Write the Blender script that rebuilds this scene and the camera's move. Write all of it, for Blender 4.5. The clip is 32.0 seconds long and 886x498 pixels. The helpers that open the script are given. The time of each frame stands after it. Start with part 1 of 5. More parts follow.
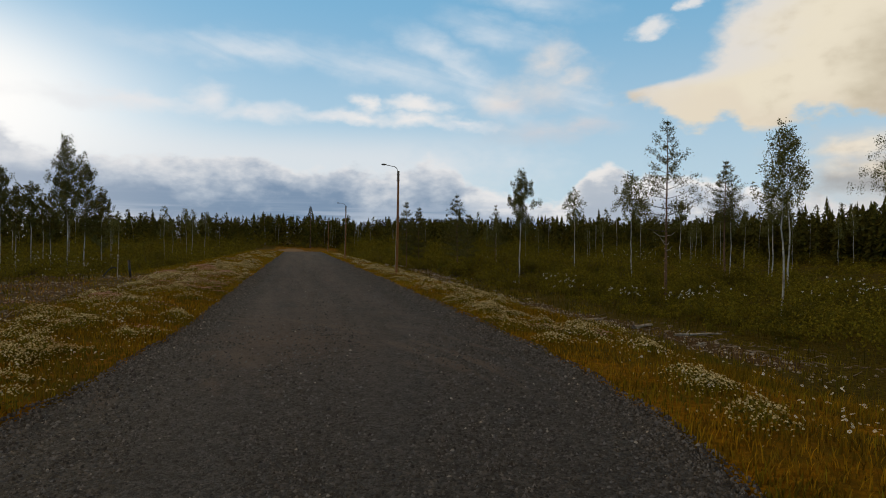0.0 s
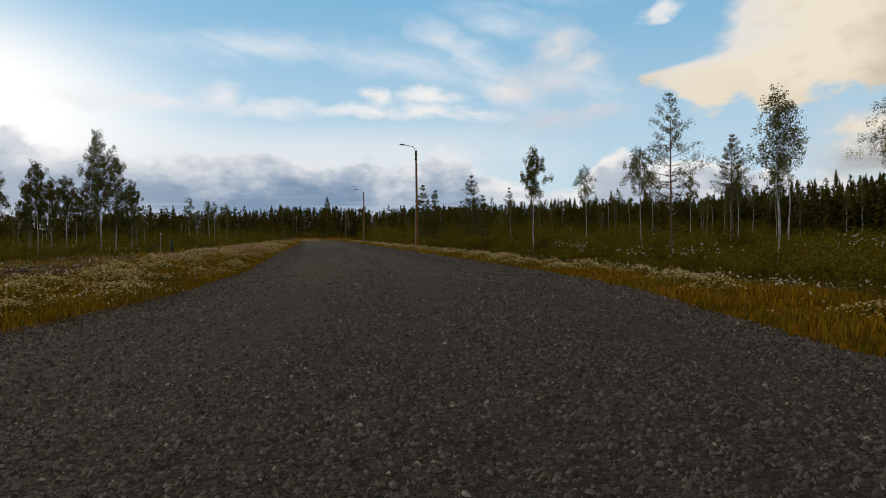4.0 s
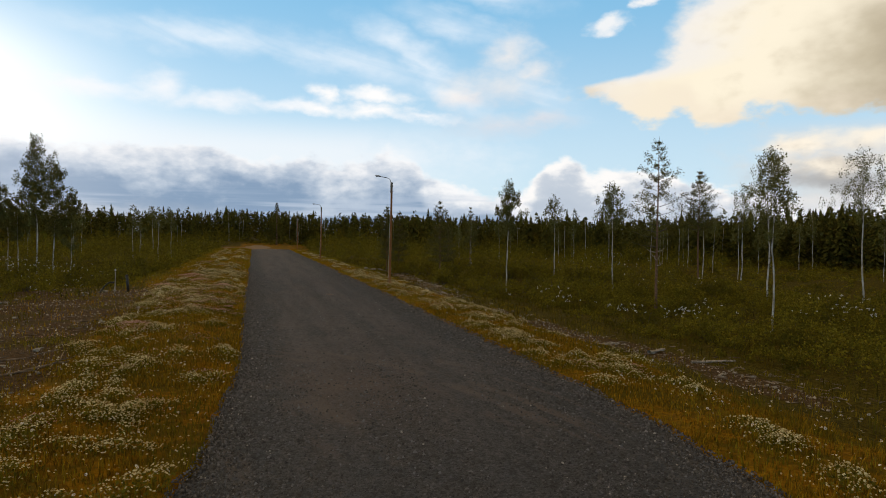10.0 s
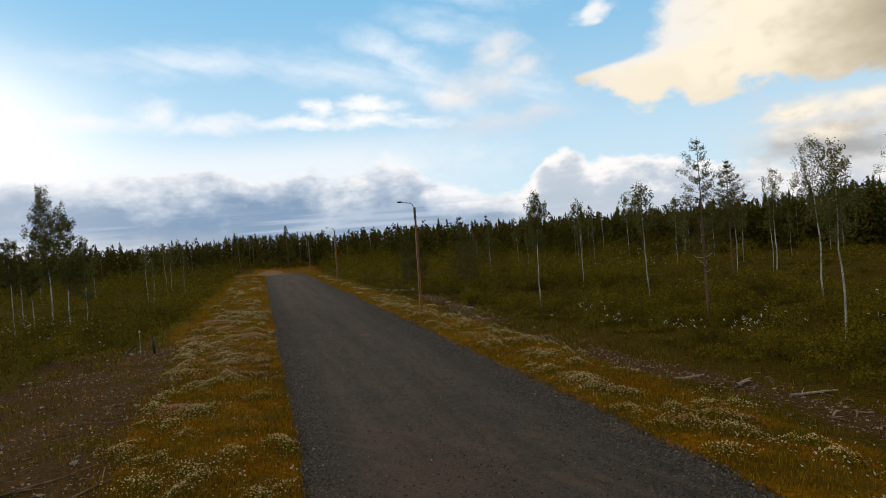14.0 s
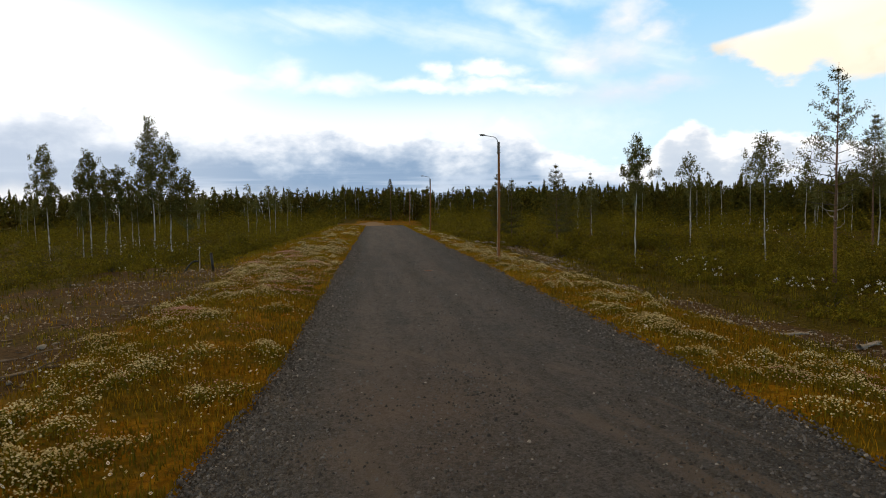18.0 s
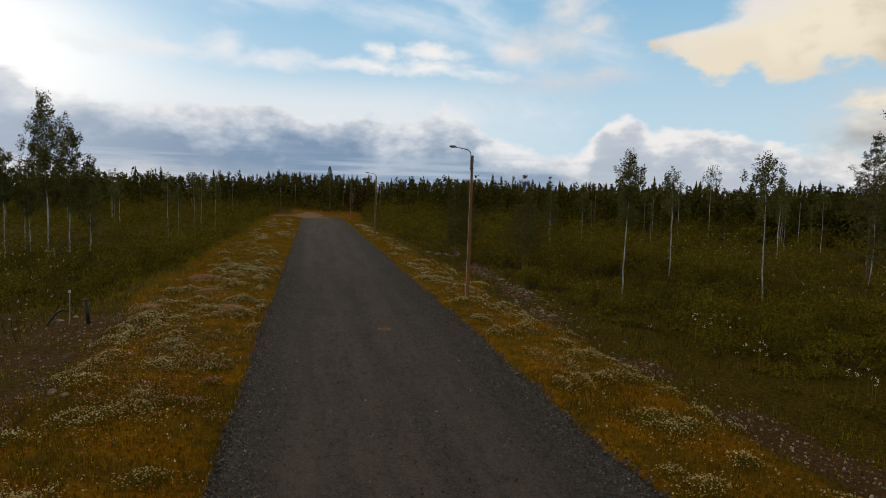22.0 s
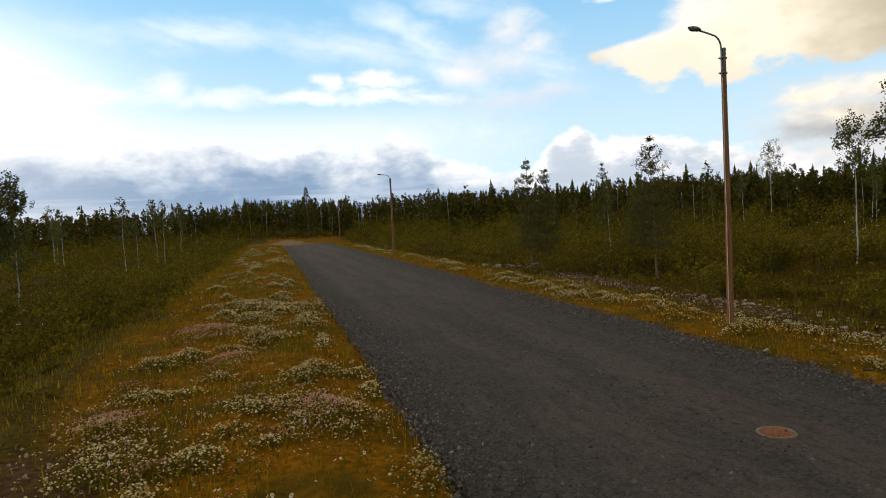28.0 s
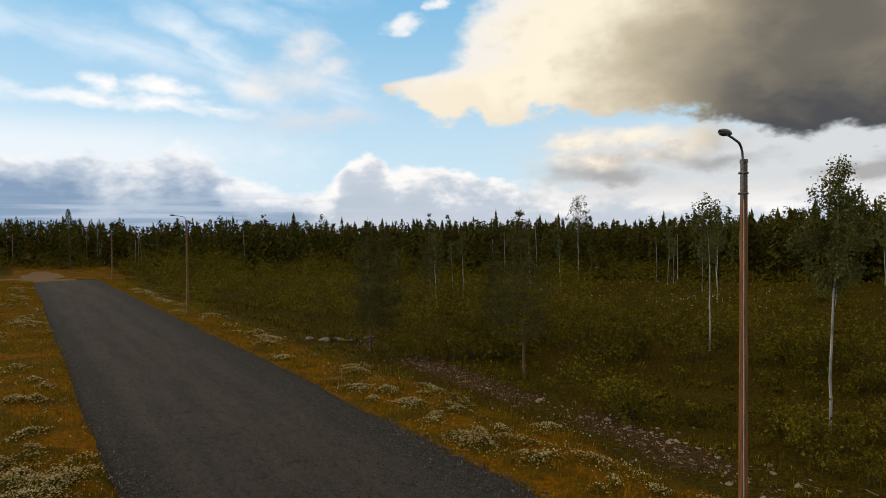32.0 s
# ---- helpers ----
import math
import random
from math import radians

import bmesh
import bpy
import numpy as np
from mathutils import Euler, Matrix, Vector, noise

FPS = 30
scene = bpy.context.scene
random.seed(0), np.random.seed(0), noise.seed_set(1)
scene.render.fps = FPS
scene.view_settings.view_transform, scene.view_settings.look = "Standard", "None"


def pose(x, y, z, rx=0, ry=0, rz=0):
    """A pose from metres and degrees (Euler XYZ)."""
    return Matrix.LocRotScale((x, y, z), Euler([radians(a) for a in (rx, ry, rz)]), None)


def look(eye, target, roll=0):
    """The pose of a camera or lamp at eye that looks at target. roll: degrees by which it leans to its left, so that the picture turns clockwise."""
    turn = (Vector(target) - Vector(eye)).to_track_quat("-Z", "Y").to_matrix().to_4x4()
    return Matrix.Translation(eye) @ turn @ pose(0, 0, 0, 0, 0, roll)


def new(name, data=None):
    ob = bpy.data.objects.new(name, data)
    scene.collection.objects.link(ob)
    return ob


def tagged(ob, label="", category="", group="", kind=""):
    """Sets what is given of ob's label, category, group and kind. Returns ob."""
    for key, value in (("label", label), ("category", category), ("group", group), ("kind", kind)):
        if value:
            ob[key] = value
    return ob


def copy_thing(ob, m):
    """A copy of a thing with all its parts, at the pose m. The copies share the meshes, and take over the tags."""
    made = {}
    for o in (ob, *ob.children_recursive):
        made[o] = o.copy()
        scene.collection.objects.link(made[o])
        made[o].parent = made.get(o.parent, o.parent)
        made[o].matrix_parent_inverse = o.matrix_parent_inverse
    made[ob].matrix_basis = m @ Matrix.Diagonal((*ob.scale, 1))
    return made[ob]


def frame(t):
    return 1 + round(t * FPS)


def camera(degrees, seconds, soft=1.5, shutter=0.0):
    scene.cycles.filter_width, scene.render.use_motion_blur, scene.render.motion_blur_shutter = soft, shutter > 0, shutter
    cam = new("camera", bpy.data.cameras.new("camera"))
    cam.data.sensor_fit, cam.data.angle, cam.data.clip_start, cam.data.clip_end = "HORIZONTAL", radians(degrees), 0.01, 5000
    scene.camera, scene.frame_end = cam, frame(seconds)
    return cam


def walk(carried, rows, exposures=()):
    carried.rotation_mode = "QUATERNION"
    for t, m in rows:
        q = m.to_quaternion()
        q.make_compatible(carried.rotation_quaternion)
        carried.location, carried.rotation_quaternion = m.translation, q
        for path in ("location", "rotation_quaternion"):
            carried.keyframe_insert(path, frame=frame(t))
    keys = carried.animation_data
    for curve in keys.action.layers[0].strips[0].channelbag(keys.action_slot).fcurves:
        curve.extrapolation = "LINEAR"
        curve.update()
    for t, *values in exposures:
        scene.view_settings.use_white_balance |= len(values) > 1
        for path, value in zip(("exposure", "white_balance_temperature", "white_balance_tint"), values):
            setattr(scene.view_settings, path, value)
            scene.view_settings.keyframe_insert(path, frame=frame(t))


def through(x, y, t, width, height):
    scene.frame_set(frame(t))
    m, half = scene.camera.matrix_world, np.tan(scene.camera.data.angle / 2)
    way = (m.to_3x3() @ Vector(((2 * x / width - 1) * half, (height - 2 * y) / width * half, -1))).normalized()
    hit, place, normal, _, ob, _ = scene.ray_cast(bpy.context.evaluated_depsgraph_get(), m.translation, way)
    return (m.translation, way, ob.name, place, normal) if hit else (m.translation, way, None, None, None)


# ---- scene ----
cam = camera(68.3, 32.0, soft=1.0)
PATH = [
    (0, (0.043, -3.892, 2.014), (0.478, -1.94, 1.994), 0.5),
    (0.5, (-0.429, -4.503, 1.66), (-0.009, -2.547, 1.624), -7.8),
    (1, (-0.494, -4.609, 1.318), (-0.105, -2.647, 1.292), -2.4),
    (1.5, (-0.611, -4.707, 0.97), (-0.224, -2.745, 0.956), -0.8),
    (2, (-0.514, -4.958, 0.963), (-0.131, -2.995, 0.938), -1.2),
    (2.5, (-0.633, -5.209, 0.677), (-0.234, -3.249, 0.649), -1.3),
    (4.5, (-0.69, -6.494, 0.995), (-0.3, -4.533, 0.922), -1.0),
    (5, (-0.829, -6.775, 0.994), (-0.423, -4.826, 0.802), -0.3),
    (5.5, (-1.012, -6.763, 1.162), (-0.634, -4.809, 0.96), -0.2),
    (6, (-1.062, -6.414, 1.361), (-0.676, -4.454, 1.265), -0.2),
    (6.5, (-1.165, -6.029, 1.525), (-0.763, -4.071, 1.459), -0.9),
    (7, (-1.293, -5.668, 1.751), (-0.905, -3.707, 1.689), -0.9),
    (7.5, (-1.406, -5.316, 1.981), (-1.011, -3.357, 1.918), -0.7),
    (8, (-1.521, -5.02, 2.243), (-1.125, -3.06, 2.18), -0.4),
    (8.5, (-1.667, -4.761, 2.526), (-1.277, -2.8, 2.468), -0.3),
    (9, (-1.79, -4.575, 2.781), (-1.398, -2.614, 2.736), 0.6),
    (9.5, (-1.961, -4.221, 2.976), (-1.522, -2.27, 2.932), 0.7),
    (10, (-2.155, -3.951, 3.147), (-1.597, -2.031, 3.105), 0.8),
    (10.5, (-2.454, -3.913, 3.363), (-1.932, -1.985, 3.271), -0.2),
    (11, (-2.752, -3.804, 3.645), (-2.277, -1.869, 3.467), -0.2),
    (11.5, (-2.909, -3.452, 4.005), (-2.422, -1.519, 3.851), 0.9),
    (12, (-2.963, -2.995, 4.225), (-2.432, -1.068, 4.16), 0.4),
    (12.5, (-3.033, -2.505, 4.447), (-2.494, -0.58, 4.394), -2.1),
    (13, (-3.07, -2.178, 4.556), (-2.527, -0.254, 4.503), -2.6),
    (13.5, (-3.006, -1.966, 4.54), (-2.456, -0.044, 4.492), -3.7),
    (14, (-2.934, -1.833, 4.439), (-2.396, 0.093, 4.405), -4.6),
    (14.5, (-2.649, -1.794, 4.308), (-2.127, 0.136, 4.235), -1.8),
    (16.5, (-1.373, -0.666, 2.808), (-0.881, 1.269, 2.686), -0.9),
    (17, (-1.092, -0.076, 2.588), (-0.622, 1.865, 2.485), 1.5),
    (17.5, (-0.945, 0.46, 2.578), (-0.545, 2.417, 2.479), 0.7),
    (18, (-0.726, 0.706, 2.736), (-0.52, 2.692, 2.617), -1.0),
    (18.5, (-0.59, 1.355, 2.962), (-0.385, 3.337, 2.793), -0.6),
    (19, (-0.534, 2.222, 3.14), (-0.237, 4.196, 3.024), 0.3),
    (19.5, (-0.464, 3.006, 3.414), (-0.144, 4.977, 3.302), 1.4),
    (20, (-0.475, 4.332, 3.614), (-0.189, 6.307, 3.482), 0.3),
    (20.5, (-0.408, 5.442, 3.881), (-0.153, 7.422, 3.763), -0.1),
    (21, (-0.44, 6.242, 4.186), (-0.153, 8.218, 4.071), 0.3),
    (21.5, (-0.719, 6.857, 4.472), (-0.29, 8.806, 4.353), 2.5),
    (22, (-0.834, 7.857, 4.676), (-0.439, 9.811, 4.508), 1.2),
    (22.5, (-0.895, 8.92, 4.785), (-0.532, 10.876, 4.579), 1.3),
    (23, (-1.046, 10.086, 4.805), (-0.636, 12.035, 4.621), 1.8),
    (23.5, (-1.237, 11.259, 4.822), (-0.801, 13.204, 4.666), 2.0),
    (24, (-1.457, 12.422, 4.863), (-1.055, 14.374, 4.7), 1.1),
    (24.5, (-1.643, 13.675, 4.865), (-1.235, 15.623, 4.669), 1.8),
    (25, (-1.869, 14.991, 4.86), (-1.452, 16.936, 4.651), 2.4),
    (25.5, (-2.232, 16.485, 4.761), (-1.801, 18.428, 4.565), 3.0),
    (27.5, (-3.701, 21.981, 3.293), (-3.215, 23.917, 3.168), -0.4),
    (28, (-4.222, 23.084, 2.953), (-3.713, 25.016, 2.853), -3.6),
    (28.5, (-4.594, 24.094, 2.667), (-4.038, 26.013, 2.584), -2.9),
    (29, (-4.848, 24.986, 2.554), (-4.258, 26.896, 2.472), -2.7),
    (29.5, (-4.98, 25.919, 2.632), (-4.385, 27.827, 2.543), -3.4),
    (30, (-5.033, 26.668, 3.016), (-4.463, 28.583, 2.928), -2.7),
    (30.5, (-4.8, 27.695, 3.446), (-4.244, 29.615, 3.37), -4.3),
    (31, (-4.53, 28.522, 3.919), (-3.939, 30.432, 3.853), -2.2),
    (31.5, (-4.297, 28.998, 4.489), (-3.489, 30.827, 4.44), -1.1),
    (32, (-4.03, 29.666, 5.289), (-2.937, 31.341, 5.235), -1.1),
]
walk(cam, [(t, look(eye, target, roll)) for t, eye, target, roll in PATH],
     exposures=[(0, -0.27), (2.5, -0.15), (4.5, -0.2), (5, -0.1), (6, 0.24), (9, 0.1), (11, 0.0), (14, 0.05), (16, 0.3), (17, 0.36), (18, 0.28), (19, 0.05), (20, -0.08), (21, -0.15), (22, -0.18), (23, 0.0), (25, 0.06), (28, 0.22), (30.5, 0.18), (32, 0.03)])

# ---- world and sun ----
SUN_AZ, SUN_EL = -38.0, 16.0   # degrees from the road's direction, to the right positive


class Nodes:
    """Short hand for node trees: every call adds one node and returns its output."""

    def __init__(self, tree):
        self.tree = tree
        tree.nodes.clear()

    def add(self, kind):
        return self.tree.nodes.new(kind)

    def put(self, socket, v):
        if isinstance(v, bpy.types.NodeSocket):
            self.tree.links.new(v, socket)
        elif isinstance(v, tuple) and len(v) == 3 and socket.type == "RGBA":
            socket.default_value = (*v, 1)
        else:
            socket.default_value = v

    def m(self, op, a, b=0.0, c=0.0, clamp=False):
        n = self.add("ShaderNodeMath")
        n.operation, n.use_clamp = op, clamp
        for s, v in zip(n.inputs, (a, b, c)):
            self.put(s, v)
        return n.outputs[0]

    def step(self, v, a, b, lo=0.0, hi=1.0):
        n = self.add("ShaderNodeMapRange")
        n.interpolation_type = "SMOOTHSTEP"
        for s, x in zip(n.inputs, (v, a, b, lo, hi)):
            self.put(s, x)
        return n.outputs[0]

    def band(self, v, a, b, c, d):
        return self.m("MULTIPLY", self.step(v, a, b), self.step(v, c, d, 1.0, 0.0))

    def mix(self, f, a, b, how="MIX"):
        n = self.add("ShaderNodeMix")
        n.data_type, n.blend_type = "RGBA", how
        for s, v in zip((n.inputs[0], n.inputs[6], n.inputs[7]), (f, a, b)):
            self.put(s, v)
        return n.outputs[2]

    def xyz(self, x, y, z=0.0):
        n = self.add("ShaderNodeCombineXYZ")
        for s, v in zip(n.inputs, (x, y, z)):
            self.put(s, v)
        return n.outputs[0]

    def noise(self, vec, scale, detail=4.0, rough=0.55, distort=0.0):
        n = self.add("ShaderNodeTexNoise")
        for k, v in (("Vector", vec), ("Scale", scale), ("Detail", detail), ("Roughness", rough), ("Distortion", distort)):
            self.put(n.inputs[k], v)
        return n.outputs["Fac"]

    def curve(self, v, points):
        """A float curve through a few points (x, y), x and y of any range."""
        xs, ys = [p[0] for p in points], [p[1] for p in points]
        x0, x1, y0, y1 = min(xs), max(xs), min(ys), max(ys) + 1e-6
        n = self.add("ShaderNodeFloatCurve")
        c = n.mapping.curves[0]
        while len(c.points) < len(points):
            c.points.new(0.5, 0.5)
        for q, (x, y) in zip(c.points, points):
            q.location = ((x - x0) / (x1 - x0), (y - y0) / (y1 - y0))
        n.mapping.update()
        self.put(n.inputs["Value"], self.m("DIVIDE", self.m("SUBTRACT", v, x0), x1 - x0, clamp=True))
        return self.m("MULTIPLY_ADD", n.outputs[0], y1 - y0, y0)


def build_world():
    world = bpy.data.worlds.new("sky")
    scene.world = world
    world.use_nodes = True
    N = Nodes(world.node_tree)
    tc = N.add("ShaderNodeTexCoord")
    sep = N.add("ShaderNodeSeparateXYZ")
    N.put(sep.inputs[0], tc.outputs["Generated"])
    x, y, z = sep.outputs
    deg = 180 / math.pi
    az = N.m("MULTIPLY", N.m("ARCTAN2", x, y), deg)
    el = N.m("MULTIPLY", N.m("ARCSINE", z), deg)
    flat = N.xyz(N.m("MULTIPLY", az, 0.1), N.m("MULTIPLY", el, 0.17), 0.3)
    fine = N.noise(flat, 2.4, 6.0, 0.58)
    lump = N.noise(flat, 5.5, 4.0, 0.5)
    bulk = N.noise(flat, 0.8, 4.0, 0.5)
    curl = N.add("ShaderNodeTexNoise")
    for k, v in (("Vector", flat), ("Scale", 3.4), ("Detail", 4.0), ("Roughness", 0.55)):
        N.put(curl.inputs[k], v)
    sw = N.add("ShaderNodeSeparateColor")
    N.put(sw.inputs[0], curl.outputs["Color"])
    # torn coordinates: straight edges turn into billows
    wa = N.m("ADD", az, N.m("MULTIPLY", N.m("SUBTRACT", sw.outputs[0], 0.5), 4.2))
    we = N.m("ADD", el, N.m("MULTIPLY", N.m("SUBTRACT", sw.outputs[1], 0.5), 2.2))
    rag = N.m("SUBTRACT", fine, 0.5)

    def blob(a, e, ra, re, tilt=0.0, soft=0.55, tear=1.5):
        """One puff at azimuth a and elevation e, of half sizes ra and re degrees."""
        c, s = math.cos(radians(tilt)), math.sin(radians(tilt))
        da, de = N.m("SUBTRACT", wa, a), N.m("SUBTRACT", we, e)
        u = N.m("MULTIPLY_ADD", da, c / ra, N.m("MULTIPLY", de, s / ra))
        v = N.m("MULTIPLY_ADD", da, -s / re, N.m("MULTIPLY", de, c / re))
        r = N.m("SQRT", N.m("MULTIPLY_ADD", u, u, N.m("MULTIPLY", v, v)))
        return N.step(N.m("MULTIPLY_ADD", rag, tear, N.m("SUBTRACT", 1.0, r)), -soft * 0.35, soft)

    def union(rows, **how):
        f = None
        for row in rows:
            b = blob(*row, **how)
            f = b if f is None else N.m("MAXIMUM", f, b)
        return f

    # clear sky
    sky = N.add("ShaderNodeTexSky")
    sky.sky_type, sky.sun_disc = "NISHITA", False
    sky.sun_elevation, sky.sun_rotation = radians(SUN_EL), radians(SUN_AZ)
    clear = N.mix(1.0, sky.outputs[0], (0.09, 0.10, 0.11), "MULTIPLY")
    haze = N.mix(N.step(el, 2, 23), (0.66, 0.85, 0.98), (0.215, 0.545, 0.84))
    col = N.mix(0.84, clear, haze)
    # pale veil over the low bank
    veil = N.m("MULTIPLY", N.band(el, 3.0, 6.5, 7.0, 10.5), N.band(N.m("ADD", az, N.m("MULTIPLY", rag, 20.0)), -40, -20, 8, 26))
    col = N.mix(N.m("MULTIPLY", veil, 0.70), col, (0.93, 0.945, 0.97))
    # white glare round the hidden sun
    gx, gy = N.m("DIVIDE", N.m("ADD", az, 32.0), 19.0), N.m("DIVIDE", N.m("SUBTRACT", el, 10.0), 6.8)
    g = N.m("EXPONENT", N.m("MULTIPLY", N.m("MULTIPLY_ADD", gx, gx, N.m("MULTIPLY", gy, gy)), -1.0))
    col = N.mix(N.step(g, 0.04, 0.80), col, (1.22, 1.20, 1.17))
    # high streaks, fanning out to the left
    hair = N.noise(N.xyz(N.m("MULTIPLY_ADD", az, 0.075, N.m("MULTIPLY", el, -0.02)), N.m("MULTIPLY_ADD", el, 0.55, N.m("MULTIPLY", az, 0.14)), 4.1), 1.0, 4.0, 0.5, 0.4)
    wisps = union([(-3.5, 15.6, 12.0, 1.3, 0.0), (7.5, 14.6, 10.0, 1.6, -10.0), (14.2, 14.5, 6.2, 1.4, -36.0), (12.2, 16.3, 4.6, 1.3, -24.0), (17.0, 17.7, 5.5, 1.3, -14.0), (18.5, 20.8, 7.0, 1.2, -12.0), (17.0, 12.2, 4.4, 1.4, -30.0), (24.8, 12.2, 4.4, 1.3, -28.0)], soft=1.4, tear=0.9)
    col = N.mix(N.m("MULTIPLY", wisps, N.step(hair, 0.28, 0.62, 0.25, 0.85)), col, (0.84, 0.91, 0.98))
    # a thin broken line of small clouds
    thread = union([(-13.0, 10.9, 8.0, 0.75, 1.0), (-7.3, 11.5, 2.3, 1.2, 0.0), (-3.5, 10.8, 5.6, 0.85, -2.0), (2.8, 10.75, 4.8, 0.62, -1.0), (14.4, 10.1, 3.6, 0.50, -5.0)], soft=1.3)
    col = N.mix(N.m("MULTIPLY", thread, 0.88), col, (0.95, 0.955, 0.975))
    bits = union([(6.0, 11.7, 1.4, 0.80, -20.0), (10.0, 11.8, 3.2, 0.68, -3.0), (5.2, 10.5, 2.3, 0.55, -3.0), (9.8, 10.5, 3.6, 0.78, 2.0)], soft=1.1)
    col = N.mix(bits, col, (1.0, 0.985, 0.975))
    # soft peach puffs where the streaks meet
    puffs = union([(21.4, 15.2, 2.3, 1.6, 25.0), (20.7, 12.9, 4.4, 1.75, 12.0), (18.2, 11.9, 2.6, 1.2, 0.0), (23.8, 13.8, 2.2, 1.0, 0.0), (20.6, 9.6, 4.4, 1.0, 3.0), (24.6, 9.8, 3.4, 0.7, 0.0)], soft=1.6, tear=1.8)
    pcol = N.mix(N.step(N.m("MULTIPLY_ADD", lump, 5.0, N.m("SUBTRACT", el, 14.0)), -2.5, 2.5), (0.74, 0.73, 0.77), (0.99, 0.90, 0.83))
    col = N.mix(N.m("MULTIPLY", puffs, 0.82), col, pcol)
    loose = union([(30.0, 17.4, 2.2, 0.85, 8.0), (32.9, 18.8, 1.5, 0.55, 10.0)], soft=0.7)
    col = N.mix(N.m("MULTIPLY", loose, 0.92), col, (0.93, 0.925, 0.92))
    # low bank of grey cumulus: a far rim, then nearer heaps before it
    top = N.curve(az, [(-60, 8.0), (-23, 7.9), (-18, 7.0), (-10, 6.8), (-5, 6.9), (3, 6.3), (9, 6.2), (11.7, 7.3), (14.5, 5.0), (19, 4.3), (22.6, 3.9), (24.3, 5.2), (26.8, 6.5), (29.2, 5.4), (31.2, 5.8), (34.5, 4.9), (38, 4.2), (44, 3.7), (60, 3.4)])
    rise = N.m("SUBTRACT", N.m("MULTIPLY_ADD", rag, 3.4, N.m("ADD", top, N.m("MULTIPLY", N.m("SUBTRACT", lump, 0.5), 1.6))), el)
    bank = N.step(rise, -0.35, 0.55)
    deep = N.m("MULTIPLY_ADD", N.m("SUBTRACT", bulk, 0.5), 6.5, N.m("MULTIPLY_ADD", N.m("SUBTRACT", lump, 0.5), -3.0, N.m("MULTIPLY_ADD", rag, 3.5, rise)))
    bcol = N.mix(N.step(deep, 0.1, 2.6), (0.95, 0.945, 0.95), (0.50, 0.575, 0.68))
    bcol = N.mix(N.step(deep, 1.7, 4.0), bcol, (0.225, 0.325, 0.475))
    layer = N.noise(N.xyz(N.m("MULTIPLY", az, 0.05), N.m("MULTIPLY", el, 1.1), 9.0), 1.0, 4.0, 0.55)
    bcol = N.mix(N.m("MULTIPLY", N.step(layer, 0.46, 0.66), N.step(el, 4.6, 2.0, 0.0, 0.75)), bcol, (0.50, 0.58, 0.70))
    # the heaps to the right stand in fuller light
    bcol = N.mix(N.m("MULTIPLY", N.step(az, 19, 25), 0.85), bcol, N.mix(N.step(N.m("MULTIPLY_ADD", rag, 6.0, N.m("MULTIPLY_ADD", N.m("SUBTRACT", lump, 0.5), -5.0, rise)), 0.1, 2.8), (1.0, 0.965, 0.935), (0.545, 0.60, 0.68)))
    bcol = N.mix(N.m("MULTIPLY", N.step(N.m("MULTIPLY_ADD", rag, 3.0, el), 0.6, 2.8, 1.0, 0.0), N.step(az, -26, 0, 1.0, 0.10)), bcol, (0.98, 0.92, 0.85))
    bcol = N.mix(N.step(az, -4, -24, 0.0, 0.40), bcol, (0.74, 0.77, 0.83))
    col = N.mix(N.m("MULTIPLY", bank, 0.96), col, bcol)
    # torn heaps under the great cloud: lit tops, grey feet
    mist = N.m("MULTIPLY", N.band(el, 1.0, 3.5, 7.0, 9.5), N.step(N.m("MULTIPLY_ADD", rag, 10.0, az), 38, 46))
    col = N.mix(N.m("MULTIPLY", mist, 0.85), col, (0.70, 0.70, 0.70))
    feet = union([(47.5, 4.6, 5.5, 0.85, -3.0), (56.0, 5.2, 4.5, 0.9, 2.0), (66.5, 4.1, 4.5, 0.75, 0.0), (74.0, 4.8, 6.0, 0.9, 0.0)], soft=0.9)
    col = N.mix(N.m("MULTIPLY", feet, 0.8), col, (0.36, 0.355, 0.355))
    heaps = union([(44.6, 7.3, 3.6, 0.95, 4.0), (49.5, 7.6, 3.8, 1.1, 2.0), (54.6, 7.0, 3.6, 1.2, 0.0), (47.0, 5.9, 4.6, 0.9, 0.0), (52.0, 5.9, 4.0, 0.9, 0.0)], soft=1.0, tear=2.0)
    hcol = N.mix(N.step(N.m("MULTIPLY_ADD", lump, 5.0, N.m("MULTIPLY_ADD", rag, 4.0, el)), 7.0, 10.2), (0.56, 0.51, 0.45), (0.98, 0.89, 0.75))
    col = N.mix(heaps, col, N.mix(N.step(az, 51, 59), hcol, (0.46, 0.42, 0.35)))
    # the great warm cloud, dark grey away from the sun
    left = N.curve(el, [(0, 27.0), (12.2, 26.6), (12.9, 28.6), (13.5, 31.6), (14.1, 33.4), (15.1, 34.2), (16.8, 34.5), (18.4, 35.8), (21, 37.0), (40, 38)])
    inside = N.m("SUBTRACT", N.m("MULTIPLY_ADD", rag, 5.5, az), left)
    floor_ = N.curve(az, [(26, 12.3), (30.5, 11.1), (34.0, 9.7), (36.4, 9.9), (37.6, 8.8), (42, 9.3), (50, 9.0), (56.5, 8.7), (60, 7.0), (67, 6.2), (110, 6.0)])
    over = N.m("SUBTRACT", N.m("MULTIPLY_ADD", rag, 5.2, N.m("MULTIPLY_ADD", N.m("SUBTRACT", lump, 0.5), 1.4, el)), floor_)
    body = N.m("MULTIPLY", N.step(inside, -0.5, 2.4), N.step(over, -0.3, 1.0))
